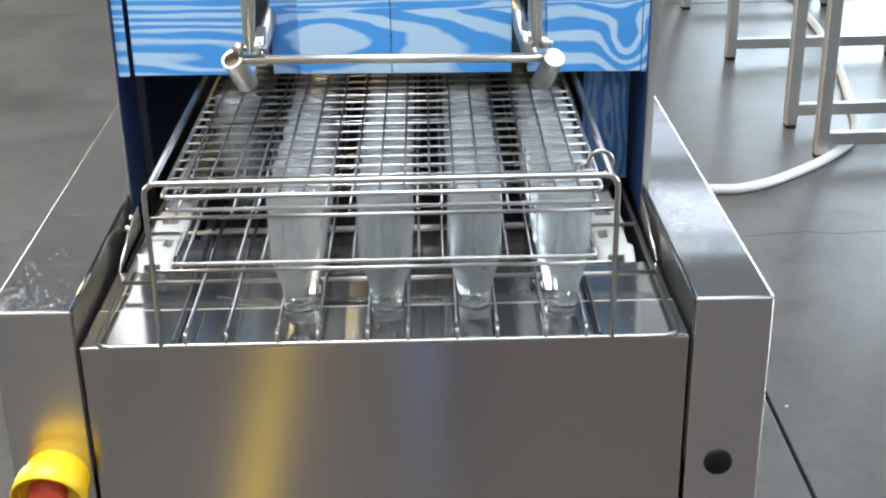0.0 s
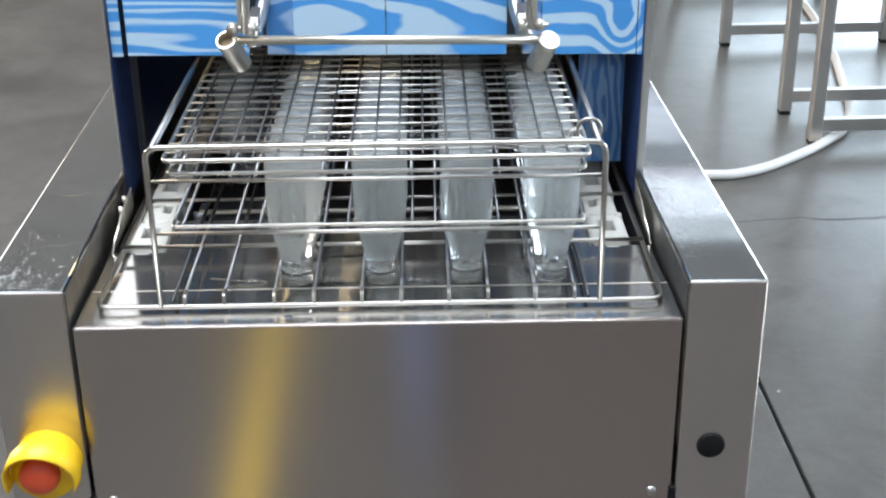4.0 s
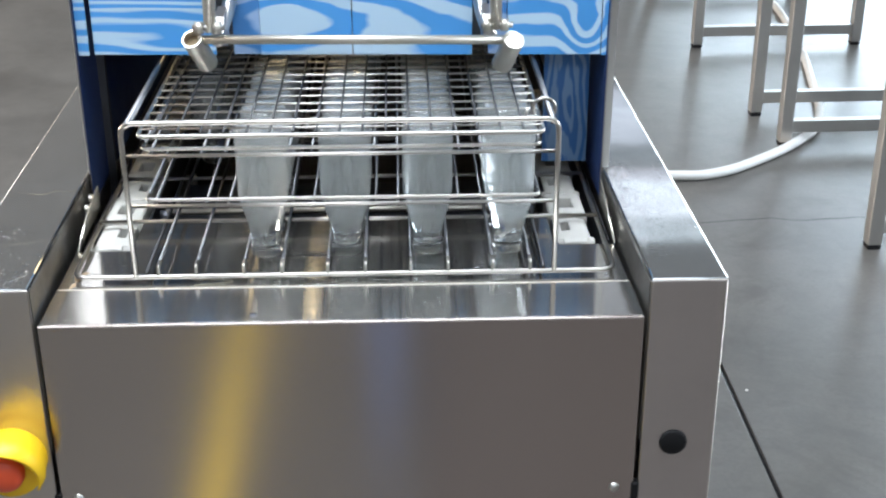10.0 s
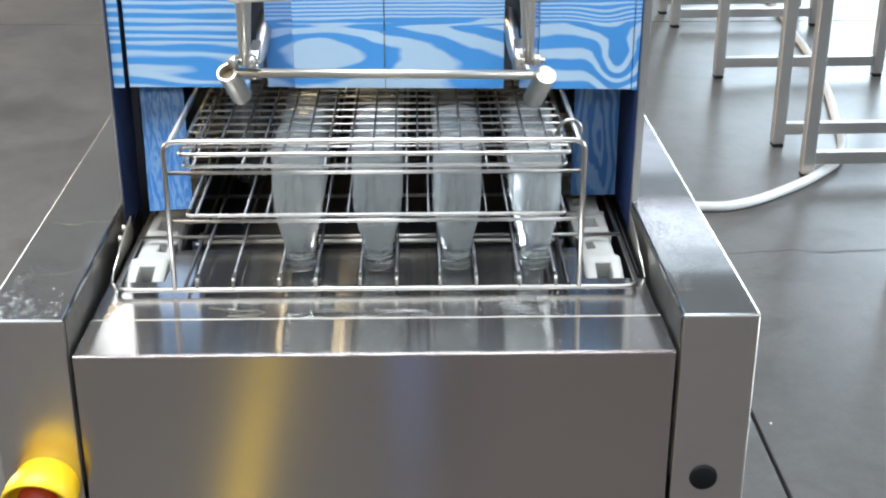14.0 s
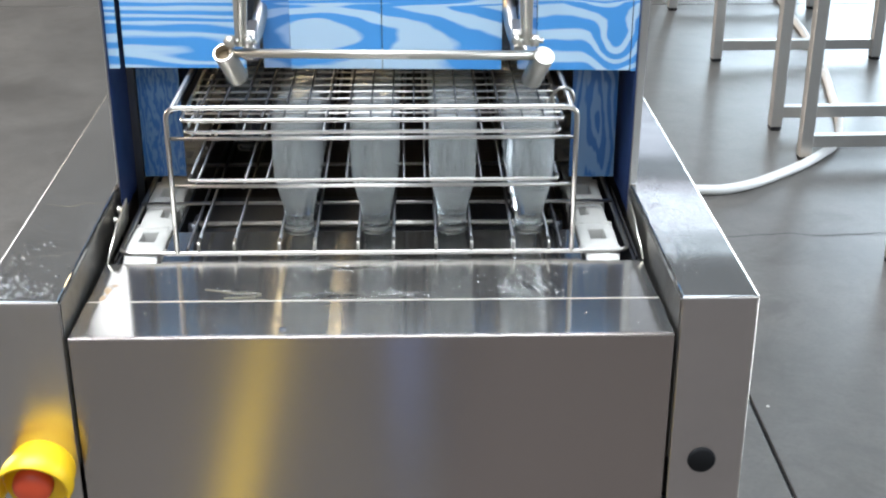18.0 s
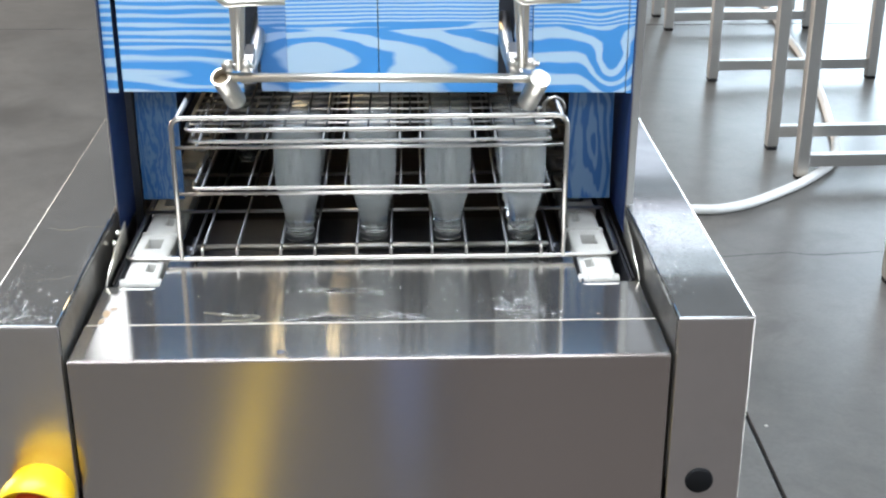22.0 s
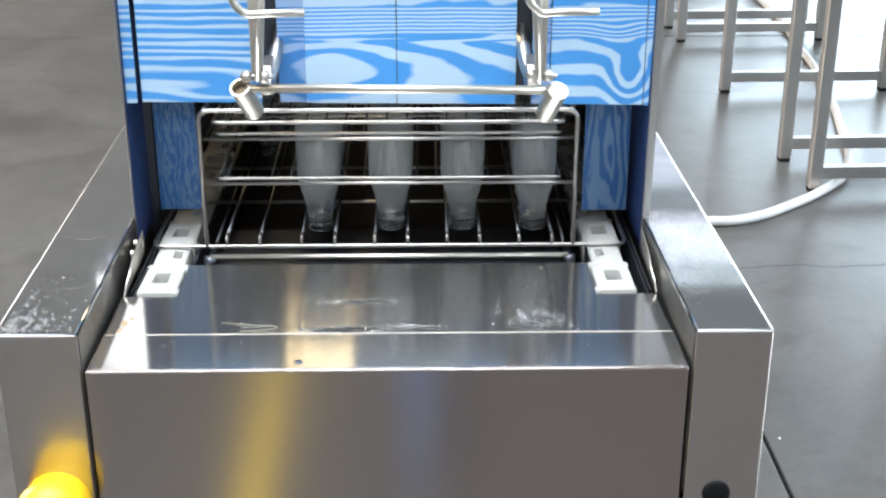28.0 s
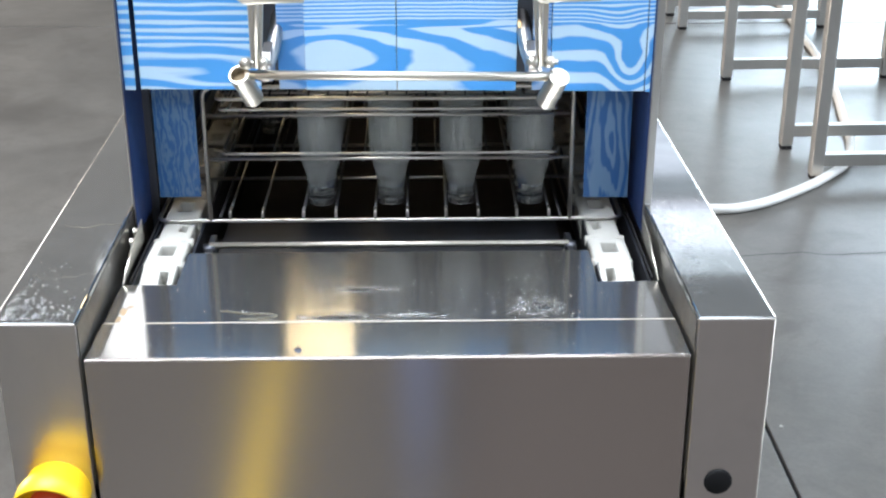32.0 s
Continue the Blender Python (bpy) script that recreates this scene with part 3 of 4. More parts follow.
for xa, xb, yy, mat, label in (
        (-0.3112, -0.2985, HY - 0.004, "film_side", "narrow film-covered edge of the hood"),
        (-0.2935, -0.1520, HY, "film_side", "blue film-covered hood panel"),
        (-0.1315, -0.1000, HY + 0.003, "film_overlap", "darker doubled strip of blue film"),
        (-0.0996, 0.0066, HY, "film", "blue film-covered hood flap"),
        (0.0076, 0.1470, HY, "film", "blue film-covered hood flap"),
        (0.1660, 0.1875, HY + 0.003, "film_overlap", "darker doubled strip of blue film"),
        (0.1879, 0.2985, HY, "film_knot", "blue film-covered hood panel"),
        (0.2991, 0.3100, HY - 0.003, "film_knot", "narrow film-covered edge of the hood")):
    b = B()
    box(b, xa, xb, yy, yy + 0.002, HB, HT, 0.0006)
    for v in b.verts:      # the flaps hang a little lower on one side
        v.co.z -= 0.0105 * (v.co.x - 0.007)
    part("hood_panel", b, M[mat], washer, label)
b = B()
box(b, -0.3118, 0.3118, 0.40, 1.7, HT, HT + 0.002)
box(b, -0.3118, 0.3118, 0.3105, 0.3995, HT + 0.0045, HT + 0.0065)
part("hood_roof", b, M["box"], washer)
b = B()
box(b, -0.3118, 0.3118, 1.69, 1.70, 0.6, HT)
# back sheet in the same shade-black colour
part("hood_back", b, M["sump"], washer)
# dark sheets added to give the panel slots their shade
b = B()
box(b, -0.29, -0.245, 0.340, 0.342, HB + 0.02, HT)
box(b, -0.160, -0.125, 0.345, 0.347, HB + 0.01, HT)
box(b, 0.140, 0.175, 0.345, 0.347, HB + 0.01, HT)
part("slot_shade", b, M["dark"], washer, "dark sheet added behind the panel slots as their shade")
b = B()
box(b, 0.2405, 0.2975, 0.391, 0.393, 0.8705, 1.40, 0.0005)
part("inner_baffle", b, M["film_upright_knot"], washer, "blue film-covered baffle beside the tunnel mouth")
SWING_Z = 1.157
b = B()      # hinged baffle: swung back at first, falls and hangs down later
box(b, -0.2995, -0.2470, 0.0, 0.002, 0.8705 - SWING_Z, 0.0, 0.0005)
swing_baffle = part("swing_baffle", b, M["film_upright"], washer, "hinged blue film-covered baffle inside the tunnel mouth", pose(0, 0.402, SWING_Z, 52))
for xa, xb, yy in ((-0.3118, -0.302, 0.402),):
    b = B()
    box(b, xa, xb, yy, yy + 0.01, 0.80, 1.40)
    part("baffle_edge", b, M["dark"], washer)

# handle of the hood flap: two open tubes, a cross bar, tapered arms, bolts and pins
BY, BZ = 0.245, 1.0745
b = B()
cyl(b, (-0.160, BY, BZ + 0.001), (0.182, BY, BZ - 0.003), 0.0052, 14)
flap_handle = part("flap_handle", b, M["tube"], washer, "satin steel cross bar of the flap handle")
for s, xc in ((-1, -0.1665), (1, 0.1890)):
    zc = BZ + 0.0032 if s < 0 else BZ - 0.002
    a = Vector((xc, BY - 0.004, zc))
    d = Vector((-s * 0.0105, 0.0320, -0.0375))
    b = B()
    tube(b, [a, a + d], 0.0118, 22, cap=False)
    tube(b, [a + d, a], 0.0098, 22, cap=False)
    n = d.normalized()
    u = n.orthogonal().normalized()
    w = n.cross(u)
    for e in (a, a + d):
        ro = [b.verts.new(e + (u * math.cos(2 * math.pi * k / 22) + w * math.sin(2 * math.pi * k / 22)) * 0.0118) for k in range(22)]
        ri = [b.verts.new(e + (u * math.cos(2 * math.pi * k / 22) + w * math.sin(2 * math.pi * k / 22)) * 0.0098) for k in range(22)]
        for k in range(22):
            b.faces.new((ro[k], ro[(k + 1) % 22], ri[(k + 1) % 22], ri[k]))
    part("handle_tube", b, M["tube"], flap_handle, "short satin steel tube")
    b = B()
    depth = 0.009 if s < 0 else 0.0006
    cyl(b, a + n * depth, a + n * (depth + 0.002), 0.0098, 22)
    part("tube_plug", b, M["rust"] if s < 0 else M["tube"], flap_handle)
    xa = xc - s * 0.0195
    b = B()
    prism(b, [(xa - 0.0055, 1.083), (xa + 0.0055, 1.083), (xa + s * -0.006 + 0.0125, 1.26), (xa + s * -0.006 - 0.0125, 1.26)], "y", 0.244, 0.252)
    part("arm", b, M["tube"], flap_handle, "tapered steel arm")
    b = B()
    tube(b, [(xa + s * -0.001, 0.240, 1.085), (xa - s * 0.008, 0.238, 1.26)], 0.0035, 10)
    part("arm_rod", b, M["tube"], flap_handle)
    for dx in (-0.011, 0.0085):
        b = B()
        cyl(b, (xa + dx - 0.0045, 0.243, 1.089), (xa + dx + 0.0045, 0.243, 1.089), 0.0075, 6)
        part("nut", b, M["tube"], flap_handle, "bright hexagon nut")
    b = B()
    cyl(b, (xa - 0.018, 0.243, 1.089), (xa + 0.018, 0.243, 1.089), 0.0032, 10)
    part("bolt", b, M["wire"], flap_handle)
    b = B()
    tube(b, fillet([(xa - s * 0.004, 0.262, 1.068), (xa - s * 0.014, 0.30, 1.090), (xa - s * 0.016, 0.36, 1.125)], 0.02), 0.008, 12)
    part("pivot_tube", b, M["box"], flap_handle, "steel tube running back through the slot")
    b = B()
    prism(b, [(BY + 0.006, 1.080), (BY + 0.012, 1.066), (BY + 0.034, 1.058), (BY + 0.060, 1.066), (BY + 0.050, 1.100), (BY + 0.020, 1.096)], "x", xa - s * 0.004, xa - s * 0.014)
    part("gusset", b, M["box"], flap_handle, "steel gusset plate behind the tube")
    xp = xa - 0.018
    b = B()
    tube(b, fillet([(xp + 0.001, 0.215, 1.20), (xp - 0.001, 0.215, 1.178), (xp + 0.014, 0.215, 1.1645), (xp + 0.026, 0.215, 1.166), (xp + 0.076, 0.215, 1.1675)], 0.012), 0.0044, 10)
    part("pin", b, M["tube"], flap_handle, "bent steel pin with a hooked end")

# emergency stop on the side box
b = B()
lathe(b, [(0, 0.025), (0.034, 0.025), (0.0345, 0.022), (0.0345, 0.0)], 28, Matrix.Translation((-0.349, 0, 0.6975)) @ Matrix.Rotation(radians(90), 4, "X"))
estop = part("emergency_stop", b, M["yellow"], washer, "yellow emergency stop housing")
ex, ez = -0.349, 0.6975
b = B()
R0, R1, LY = 0.0392, 0.0356, 0.056
outer, inner = [], []
for k in range(25):
    a = radians(-22 + 224 * k / 24)
    outer.append((math.cos(a), math.sin(a)))
rows = []
for yy, ro, ri in ((-0.024, R0 - 0.001, R1 - 0.001), (-LY, R0 - 0.002, R1 - 0.001)):
    rows.append([[b.verts.new((ex + c * ro, yy + (0.012 - 0.012 * max(0.0, sn)) * (yy < -0.03), ez + sn * ro)),
                  b.verts.new((ex + c * ri, yy + (0.012 - 0.012 * max(0.0, sn)) * (yy < -0.03), ez + sn * ri))] for c, sn in outer])
for k in range(24):
    A0, A1, C0, C1 = rows[0][k], rows[0][k + 1], rows[1][k], rows[1][k + 1]
    for f in ((A0[0], A1[0], C1[0], C0[0]), (A0[1], C0[1], C1[1], A1[1]), (C0[0], C1[0], C1[1], C0[1])):
        b.faces.new(f).smooth = True
for k in (0, 24):
    b.faces.new((rows[0][k][0], rows[1][k][0], rows[1][k][1], rows[0][k][1]))
part("shroud", b, M["yellow"], estop, "open yellow plastic shroud")
b = B()
lathe(b, [(0.011, 0.0), (0.011, 0.026), (0.0195, 0.028), (0.0208, 0.033), (0.0200, 0.040), (0.0165, 0.0445), (0.009, 0.0468), (0, 0.0475)], 28,
      Matrix.Translation((ex, -0.004, ez + 0.0045)) @ Matrix.Rotation(radians(90), 4, "X"))
part("mushroom_button", b, M["red"], estop, "red mushroom push button")

# ---- moving parts: the rack, its bottles and the two carrying chains ----
TRAVEL = [(0, 0.0028, -0.0110), (3, 0.0022, 0.0220), (6, 0.0016, 0.0545), (9, 0.0006, 0.0880), (13, -0.0009, 0.1325), (16, -0.0016, 0.1690),
          (19, -0.0022, 0.2060), (23, -0.0028, 0.2555), (28, -0.0036, 0.3120), (32, -0.0045, 0.3560)]
Z0 = 0.850

rack = thing("bottle_rack", "polished steel wire rack with a mesh lid holding bottles", "bottle rack")
DEPTH = 0.545


def wire(name, pts, r, rad=0.0, parent=None, closed=False, n=8, label="", mat="wire"):
    bb = B()
    tube(bb, fillet(pts, rad, 5, closed) if rad else pts, r, n, closed)
    return part(name, bb, M[mat], parent or rack, label)


wire("base_frame", [(-0.2905, 0, 0.006), (0.2905, 0, 0.006), (0.2905, DEPTH, 0.006), (-0.2905, DEPTH, 0.006)], 0.0027, 0.016, closed=True)
FT = 0.1790
for yy in (0.0, DEPTH):
    fr = wire("end_frame", [(-0.2245, yy, 0.006), (-0.2245, yy, FT), (0.2245, yy, FT), (0.2245, yy, 0.006)], 0.0028, 0.014)
    for zz in (0.1430, 0.0870):
        wire("cross_bar", [(-0.2245, yy + 0.002, zz), (0.2245, yy + 0.002, zz)], 0.0021, parent=fr)
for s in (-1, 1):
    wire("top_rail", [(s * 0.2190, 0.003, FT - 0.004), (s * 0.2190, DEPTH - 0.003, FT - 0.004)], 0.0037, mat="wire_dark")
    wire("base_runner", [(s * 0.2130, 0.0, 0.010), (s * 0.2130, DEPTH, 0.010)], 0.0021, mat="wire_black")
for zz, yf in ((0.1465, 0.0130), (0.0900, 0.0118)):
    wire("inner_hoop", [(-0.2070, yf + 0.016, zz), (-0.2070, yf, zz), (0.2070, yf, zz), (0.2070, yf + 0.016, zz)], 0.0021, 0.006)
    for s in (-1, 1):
        # the hoop's lengthwise run, in the shade-darkened copy
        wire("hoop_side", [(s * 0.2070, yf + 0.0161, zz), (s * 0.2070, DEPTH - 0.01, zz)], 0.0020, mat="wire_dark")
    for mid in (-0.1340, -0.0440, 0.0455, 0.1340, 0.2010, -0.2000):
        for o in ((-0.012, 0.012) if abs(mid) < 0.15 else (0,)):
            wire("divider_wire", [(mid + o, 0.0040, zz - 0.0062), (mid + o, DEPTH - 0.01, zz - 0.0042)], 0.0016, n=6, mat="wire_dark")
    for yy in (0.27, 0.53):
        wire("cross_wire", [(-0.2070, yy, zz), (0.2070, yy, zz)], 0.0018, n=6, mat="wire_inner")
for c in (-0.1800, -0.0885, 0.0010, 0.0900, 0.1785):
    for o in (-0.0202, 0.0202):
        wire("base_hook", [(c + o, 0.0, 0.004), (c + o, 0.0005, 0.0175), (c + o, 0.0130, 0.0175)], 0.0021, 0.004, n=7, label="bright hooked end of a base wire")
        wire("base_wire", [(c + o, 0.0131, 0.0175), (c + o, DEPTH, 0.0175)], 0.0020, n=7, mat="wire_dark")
for yy in (0.135, 0.270, 0.405):
    wire("base_cross_wire", [(-0.2900, yy, 0.0125), (0.2900, yy, 0.0125)], 0.0025)

LZ = 0.1610
lid = wire("lid", [(-0.2100, 0.0100, LZ), (0.2100, 0.0100, LZ), (0.2100, DEPTH - 0.01, LZ), (-0.2100, DEPTH - 0.01, LZ)], 0.0026, 0.008, closed=True,
           label="welded mesh lid of bright wire")
k = 0
while 0.029 + 0.0262 * k < DEPTH - 0.012:
    yy = 0.029 + 0.0262 * k
    wire("lid_wire", [(-0.2100, yy, LZ + 0.0018), (0.2100, yy, LZ + 0.0018)], 0.0013, parent=lid, n=6)
    k += 1
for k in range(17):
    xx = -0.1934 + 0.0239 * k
    # lengthwise lid wires take the black copy for the dark they mirror
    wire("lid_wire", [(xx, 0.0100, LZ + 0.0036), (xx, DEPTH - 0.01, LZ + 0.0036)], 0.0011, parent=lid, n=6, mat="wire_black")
ring = [(0.2150 + 0.0122 * math.cos(2 * math.pi * k / 20), 0.058, 0.1700 + 0.0122 * math.sin(2 * math.pi * k / 20)) for k in range(20)]
wire("ring", ring, 0.0019, closed=True, label="bright wire closing ring")
wire("lid_eye", [(0.196, 0.056, LZ + 0.002), (0.196, 0.056, LZ + 0.008), (0.202, 0.060, LZ + 0.008), (0.202, 0.060, LZ + 0.002)], 0.0018, 0.003, parent=lid)

# an upturned bottle, mouth down, with its inner wall
b = B()
H = 0.149
prof_out = [(0.0135, 0.0), (0.0163, 0.001), (0.0170, 0.004), (0.0160, 0.0058), (0.0156, 0.0068), (0.0156, 0.0120), (0.0157, 0.017),
            (0.0166, 0.026), (0.0188, 0.037), (0.0218, 0.048), (0.0246, 0.058), (0.0264, 0.067), (0.0271, 0.076), (0.0269, 0.084), (0.0272, 0.090), (0.0272, 0.136),
            (0.0265, 0.143), (0.0244, 0.1472), (0.0208, H), (0.017, 0.1482), (0.009, 0.1455), (0, 0.1445)]
prof_in = [(0, 0.1400), (0.012, 0.1408), (0.020, 0.1425), (0.0232, 0.139), (0.0244, 0.133), (0.0244, 0.076), (0.0237, 0.067), (0.0219, 0.058), (0.0190, 0.048),
           (0.0160, 0.037), (0.0139, 0.026), (0.0130, 0.015), (0.0130, 0.002), (0.0135, 0.0)]
lathe(b, prof_out + prof_in, 32)
bottle_mesh = mesh_of("bottle", b, M["glass"])
b = B()
lathe(b, [(0.0154, 0.0085), (0.0170, 0.0094), (0.0176, 0.0112), (0.0170, 0.0131), (0.0154, 0.0142), (0.0154, 0.0085)], 28)
ring_mesh = mesh_of("neck_ring", b, M["glass"])
bottles = []
for ci, cx in enumerate((-0.1800, -0.0885, 0.0010, 0.0900, 0.1785)):
    for r in range(9):
        if ci == 0 and r < 5:
            continue
        ob = new("bottle", bottle_mesh)
        tagged(ob, "small clear glass bottle standing wet and upside down in the rack", "bottle", "bottles in the rack")
        jx, jy = rng.uniform(-0.0008, 0.0008), rng.uniform(-0.0008, 0.0008)
        ob["spot"] = (cx + jx, 0.0435 + 0.0578 * r + jy, 0.0135)
        bottles.append(ob)
        part("neck_ring", ring_mesh, None, ob)


# chains of white plastic links, two shapes in turn
PITCH = 0.0705


def link_mesh(kind, flip):
    """One moulded link. 0: wide, with a square window; 1: narrower knuckle with a small hole to one side."""
    bb = B()
    L = PITCH - 0.0006
    if kind == 0:
        xs, ys = (-0.0222, -0.0175, -0.0092, 0.0090, 0.0172, 0.0222), (-L / 2, -L / 2 + 0.006, -0.0140, 0.0170, L / 2 - 0.006, L / 2)
        hs, hole = (0.0078, 0.0104, 0.0108, 0.0104, 0.0096, 0.0080), {(2, 2)}
    else:
        xs, ys = (-0.0192, -0.0150, -0.0075, 0.0025, 0.0122, 0.0192), (-L / 2, -L / 2 + 0.007, -0.0080, 0.0150, L / 2 - 0.006, L / 2)
        hs, hole = (0.0060, 0.0088, 0.0098, 0.0098, 0.0080, 0.0052), {(2, 3), (0, 0), (0, 4)}
    grid = []
    for y, h in zip(ys, hs):
        row = []
        for ix, x in enumerate(xs):
            drop = 0.0026 if ix in (0, 5) else 0.0
            if kind == 1 and ix in (1, 4):
                drop = 0.0014
            row.append(bb.verts.new((x * flip, y, h - drop)))
        grid.append(row)
    for iy in range(5):
        for ix in range(5):
            if (iy, ix) not in hole:
                bb.faces.new((grid[iy][ix], grid[iy][ix + 1], grid[iy + 1][ix + 1], grid[iy + 1][ix]))
    bmesh.ops.recalc_face_normals(bb, faces=bb.faces[:])
    ext = bmesh.ops.extrude_face_region(bb, geom=bb.faces[:])
    bmesh.ops.translate(bb, verts=[v for v in ext["geom"] if isinstance(v, bmesh.types.BMVert)], vec=(0, 0, -0.0300))
    bmesh.ops.recalc_face_normals(bb, faces=bb.faces[:])
    sharp = [e for e in bb.edges if len(e.link_faces) == 2 and e.calc_face_angle() > 0.8]
    bmesh.ops.bevel(bb, geom=sharp, offset=0.0019, segments=3, profile=0.5, affect="EDGES")
    for f in bb.faces:
        f.smooth = True
    return mesh_of("link", bb, M["chain"])


def pin_mesh():
    bb = B()
    lathe(bb, [(0, 0.0240), (0.0060, 0.0240), (0.0072, 0.0228), (0.0072, -0.0228), (0.0060, -0.0240), (0, -0.0240)], 16,
          Matrix.Translation((0, -PITCH / 2 + 0.011, -0.001)) @ Matrix.Rotation(radians(90), 4, "Y"))
    return mesh_of("hinge_pin", bb, M["chain"])


PIN = pin_mesh()
LINKS = {(k, f): link_mesh(k, f) for k in (0, 1) for f in (1, -1)}
SPROCKET, RC, CZ = 0.212, 0.060, 0.8440


def on_chain(s, x):
    """The pose of a link s metres past the top of the front sprocket."""
    if s >= 0:
        return pose(x, SPROCKET + s, CZ)
    a = -s / RC
    if a <= math.pi:
        return pose(x, SPROCKET - RC * math.sin(a), CZ - RC + RC * math.cos(a), math.degrees(a))
    return pose(x, SPROCKET + (a - math.pi) * RC, CZ - 2 * RC, 180)


chains = []
for cx in (-0.2685, 0.2590):
    ch = thing("conveyor_chain", "white plastic link chain carrying the rack on its outer rail", "conveyor chain", group="carrying chains")
    for k in range(-6, 11):
        ob = part("link", LINKS[k % 2, 1 if cx < 0 else -1], None, ch)
        part("hinge_pin", PIN, None, ob)
        chains.append((ob, cx, -0.313 + PITCH * k))

# ---- stands, hose and floor things ----
YAW = 1.6


def stand(label, ys, at):
    st = thing("steel_stand", label, "stand", at, group="steel stands behind the washer")
    for yy in ys:
        for xx in (0.0, 0.645):
            bb = B()
            box(bb, xx - 0.02, xx + 0.02, yy - 0.02, yy + 0.02, 0.014, 0.80, 0.003)
            lg = part("leg", bb, M["leg"], st)
            bb = B()
            box(bb, xx - 0.018, xx + 0.018, yy - 0.018, yy + 0.018, 0.0, 0.0145, 0.003)
            part("foot_cap", bb, M["black"], lg, "black plastic foot cap")
        bb = B()
        box(bb, 0.02, 0.625, yy - 0.015, yy + 0.015, 0.045, 0.085, 0.002)
        part("stretcher", bb, M["leg"], st)
    bb = B()
    box(bb, -0.02, 0.665, min(ys) - 0.02, max(ys) + 0.02, 0.80, 0.84, 0.003)
    part("tabletop", bb, M["leg"], st)
    return st


turn = Matrix.Rotation(radians(YAW), 4, "Z")
stand("brushed steel work stand on square legs", (-0.8, 0.0), Matrix.Translation((1.297, 2.793, 0)) @ turn)
stand("long brushed steel work stand on six square legs", (0.0, 0.843, 1.680), Matrix.Translation((1.278, 3.092, 0)) @ turn)
stand("brushed steel work stand on square legs", (0.0, 0.84), Matrix.Translation((1.221, 5.037, 0)) @ turn)

b = B()
path = [(0.45, 2.62), (0.65, 2.54), (0.80, 2.508), (0.913, 2.497), (0.978, 2.500), (1.074, 2.545), (1.183, 2.630), (1.276, 2.714), (1.356, 2.801), (1.427, 2.897), (1.505, 3.10), (1.561, 3.37), (1.634, 3.743), (1.706, 4.264), (1.736, 4.635), (1.763, 4.905), (1.782, 5.161), (1.80, 5.9), (1.75, 7.0)]
fine = []
for i in range(len(path) - 1):
    p0, p1, p2, p3 = (Vector(path[max(0, min(len(path) - 1, i + j))]) for j in (-1, 0, 1, 2))
    for k in range(5):
        u = k / 5
        q = 0.5 * (2 * p1 + (p2 - p0) * u + (2 * p0 - 5 * p1 + 4 * p2 - p3) * u * u + (3 * p1 - p0 - 3 * p2 + p3) * u ** 3)
        fine.append((q.x, q.y, 0.0150))
tube(b, fine, 0.0150, 14)
tagged(new("hose", mesh_of("hose", b, M["hose"])), "white hose lying in a bend on the concrete floor", "hose")

# unseen yellow strip, added for the yellow band in the front panel
b = B()
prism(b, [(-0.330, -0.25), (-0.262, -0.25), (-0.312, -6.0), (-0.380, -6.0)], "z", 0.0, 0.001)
tagged(new("yellow_reflector", mesh_of("yellow_reflector", b, M["tape"])), "unseen yellow strip added for the yellow band mirrored in the panel", "floor tape")
# unseen dark sheet, added to darken the panel's right-hand reflection
b = B()
box(b, 0.10, 1.35, -2.9, -0.42, 0.0, 0.007, 0.003)
tagged(new("dark_reflector", mesh_of("dark_reflector", b, M["mat"])), "unseen dark grey sheet added to darken the front panel's reflection", "floor mat")
# unseen blue box, added for the blue band in the front panel
crate = thing("crate", "unseen narrow blue open box added for the blue band mirrored in the panel", "crate", pose(0.028, -1.42, 0, 0, 0, 2))
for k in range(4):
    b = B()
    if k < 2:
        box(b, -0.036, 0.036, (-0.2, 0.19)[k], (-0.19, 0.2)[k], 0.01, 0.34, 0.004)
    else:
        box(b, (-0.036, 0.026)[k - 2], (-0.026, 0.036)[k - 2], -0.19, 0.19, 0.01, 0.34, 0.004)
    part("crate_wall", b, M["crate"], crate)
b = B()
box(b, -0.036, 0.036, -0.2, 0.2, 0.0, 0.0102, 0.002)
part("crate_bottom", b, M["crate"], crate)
b = B()
lathe(b, [(0.0038, 0), (0.0034, 0.0015), (0.0018, 0.0025), (0, 0.003)], 8, Matrix.Translation((0.803, 1.265, 0)))
tagged(new("pebble", mesh_of("pebble", b, M["chain"])), "tiny white chip lying on the concrete floor", "pebble")


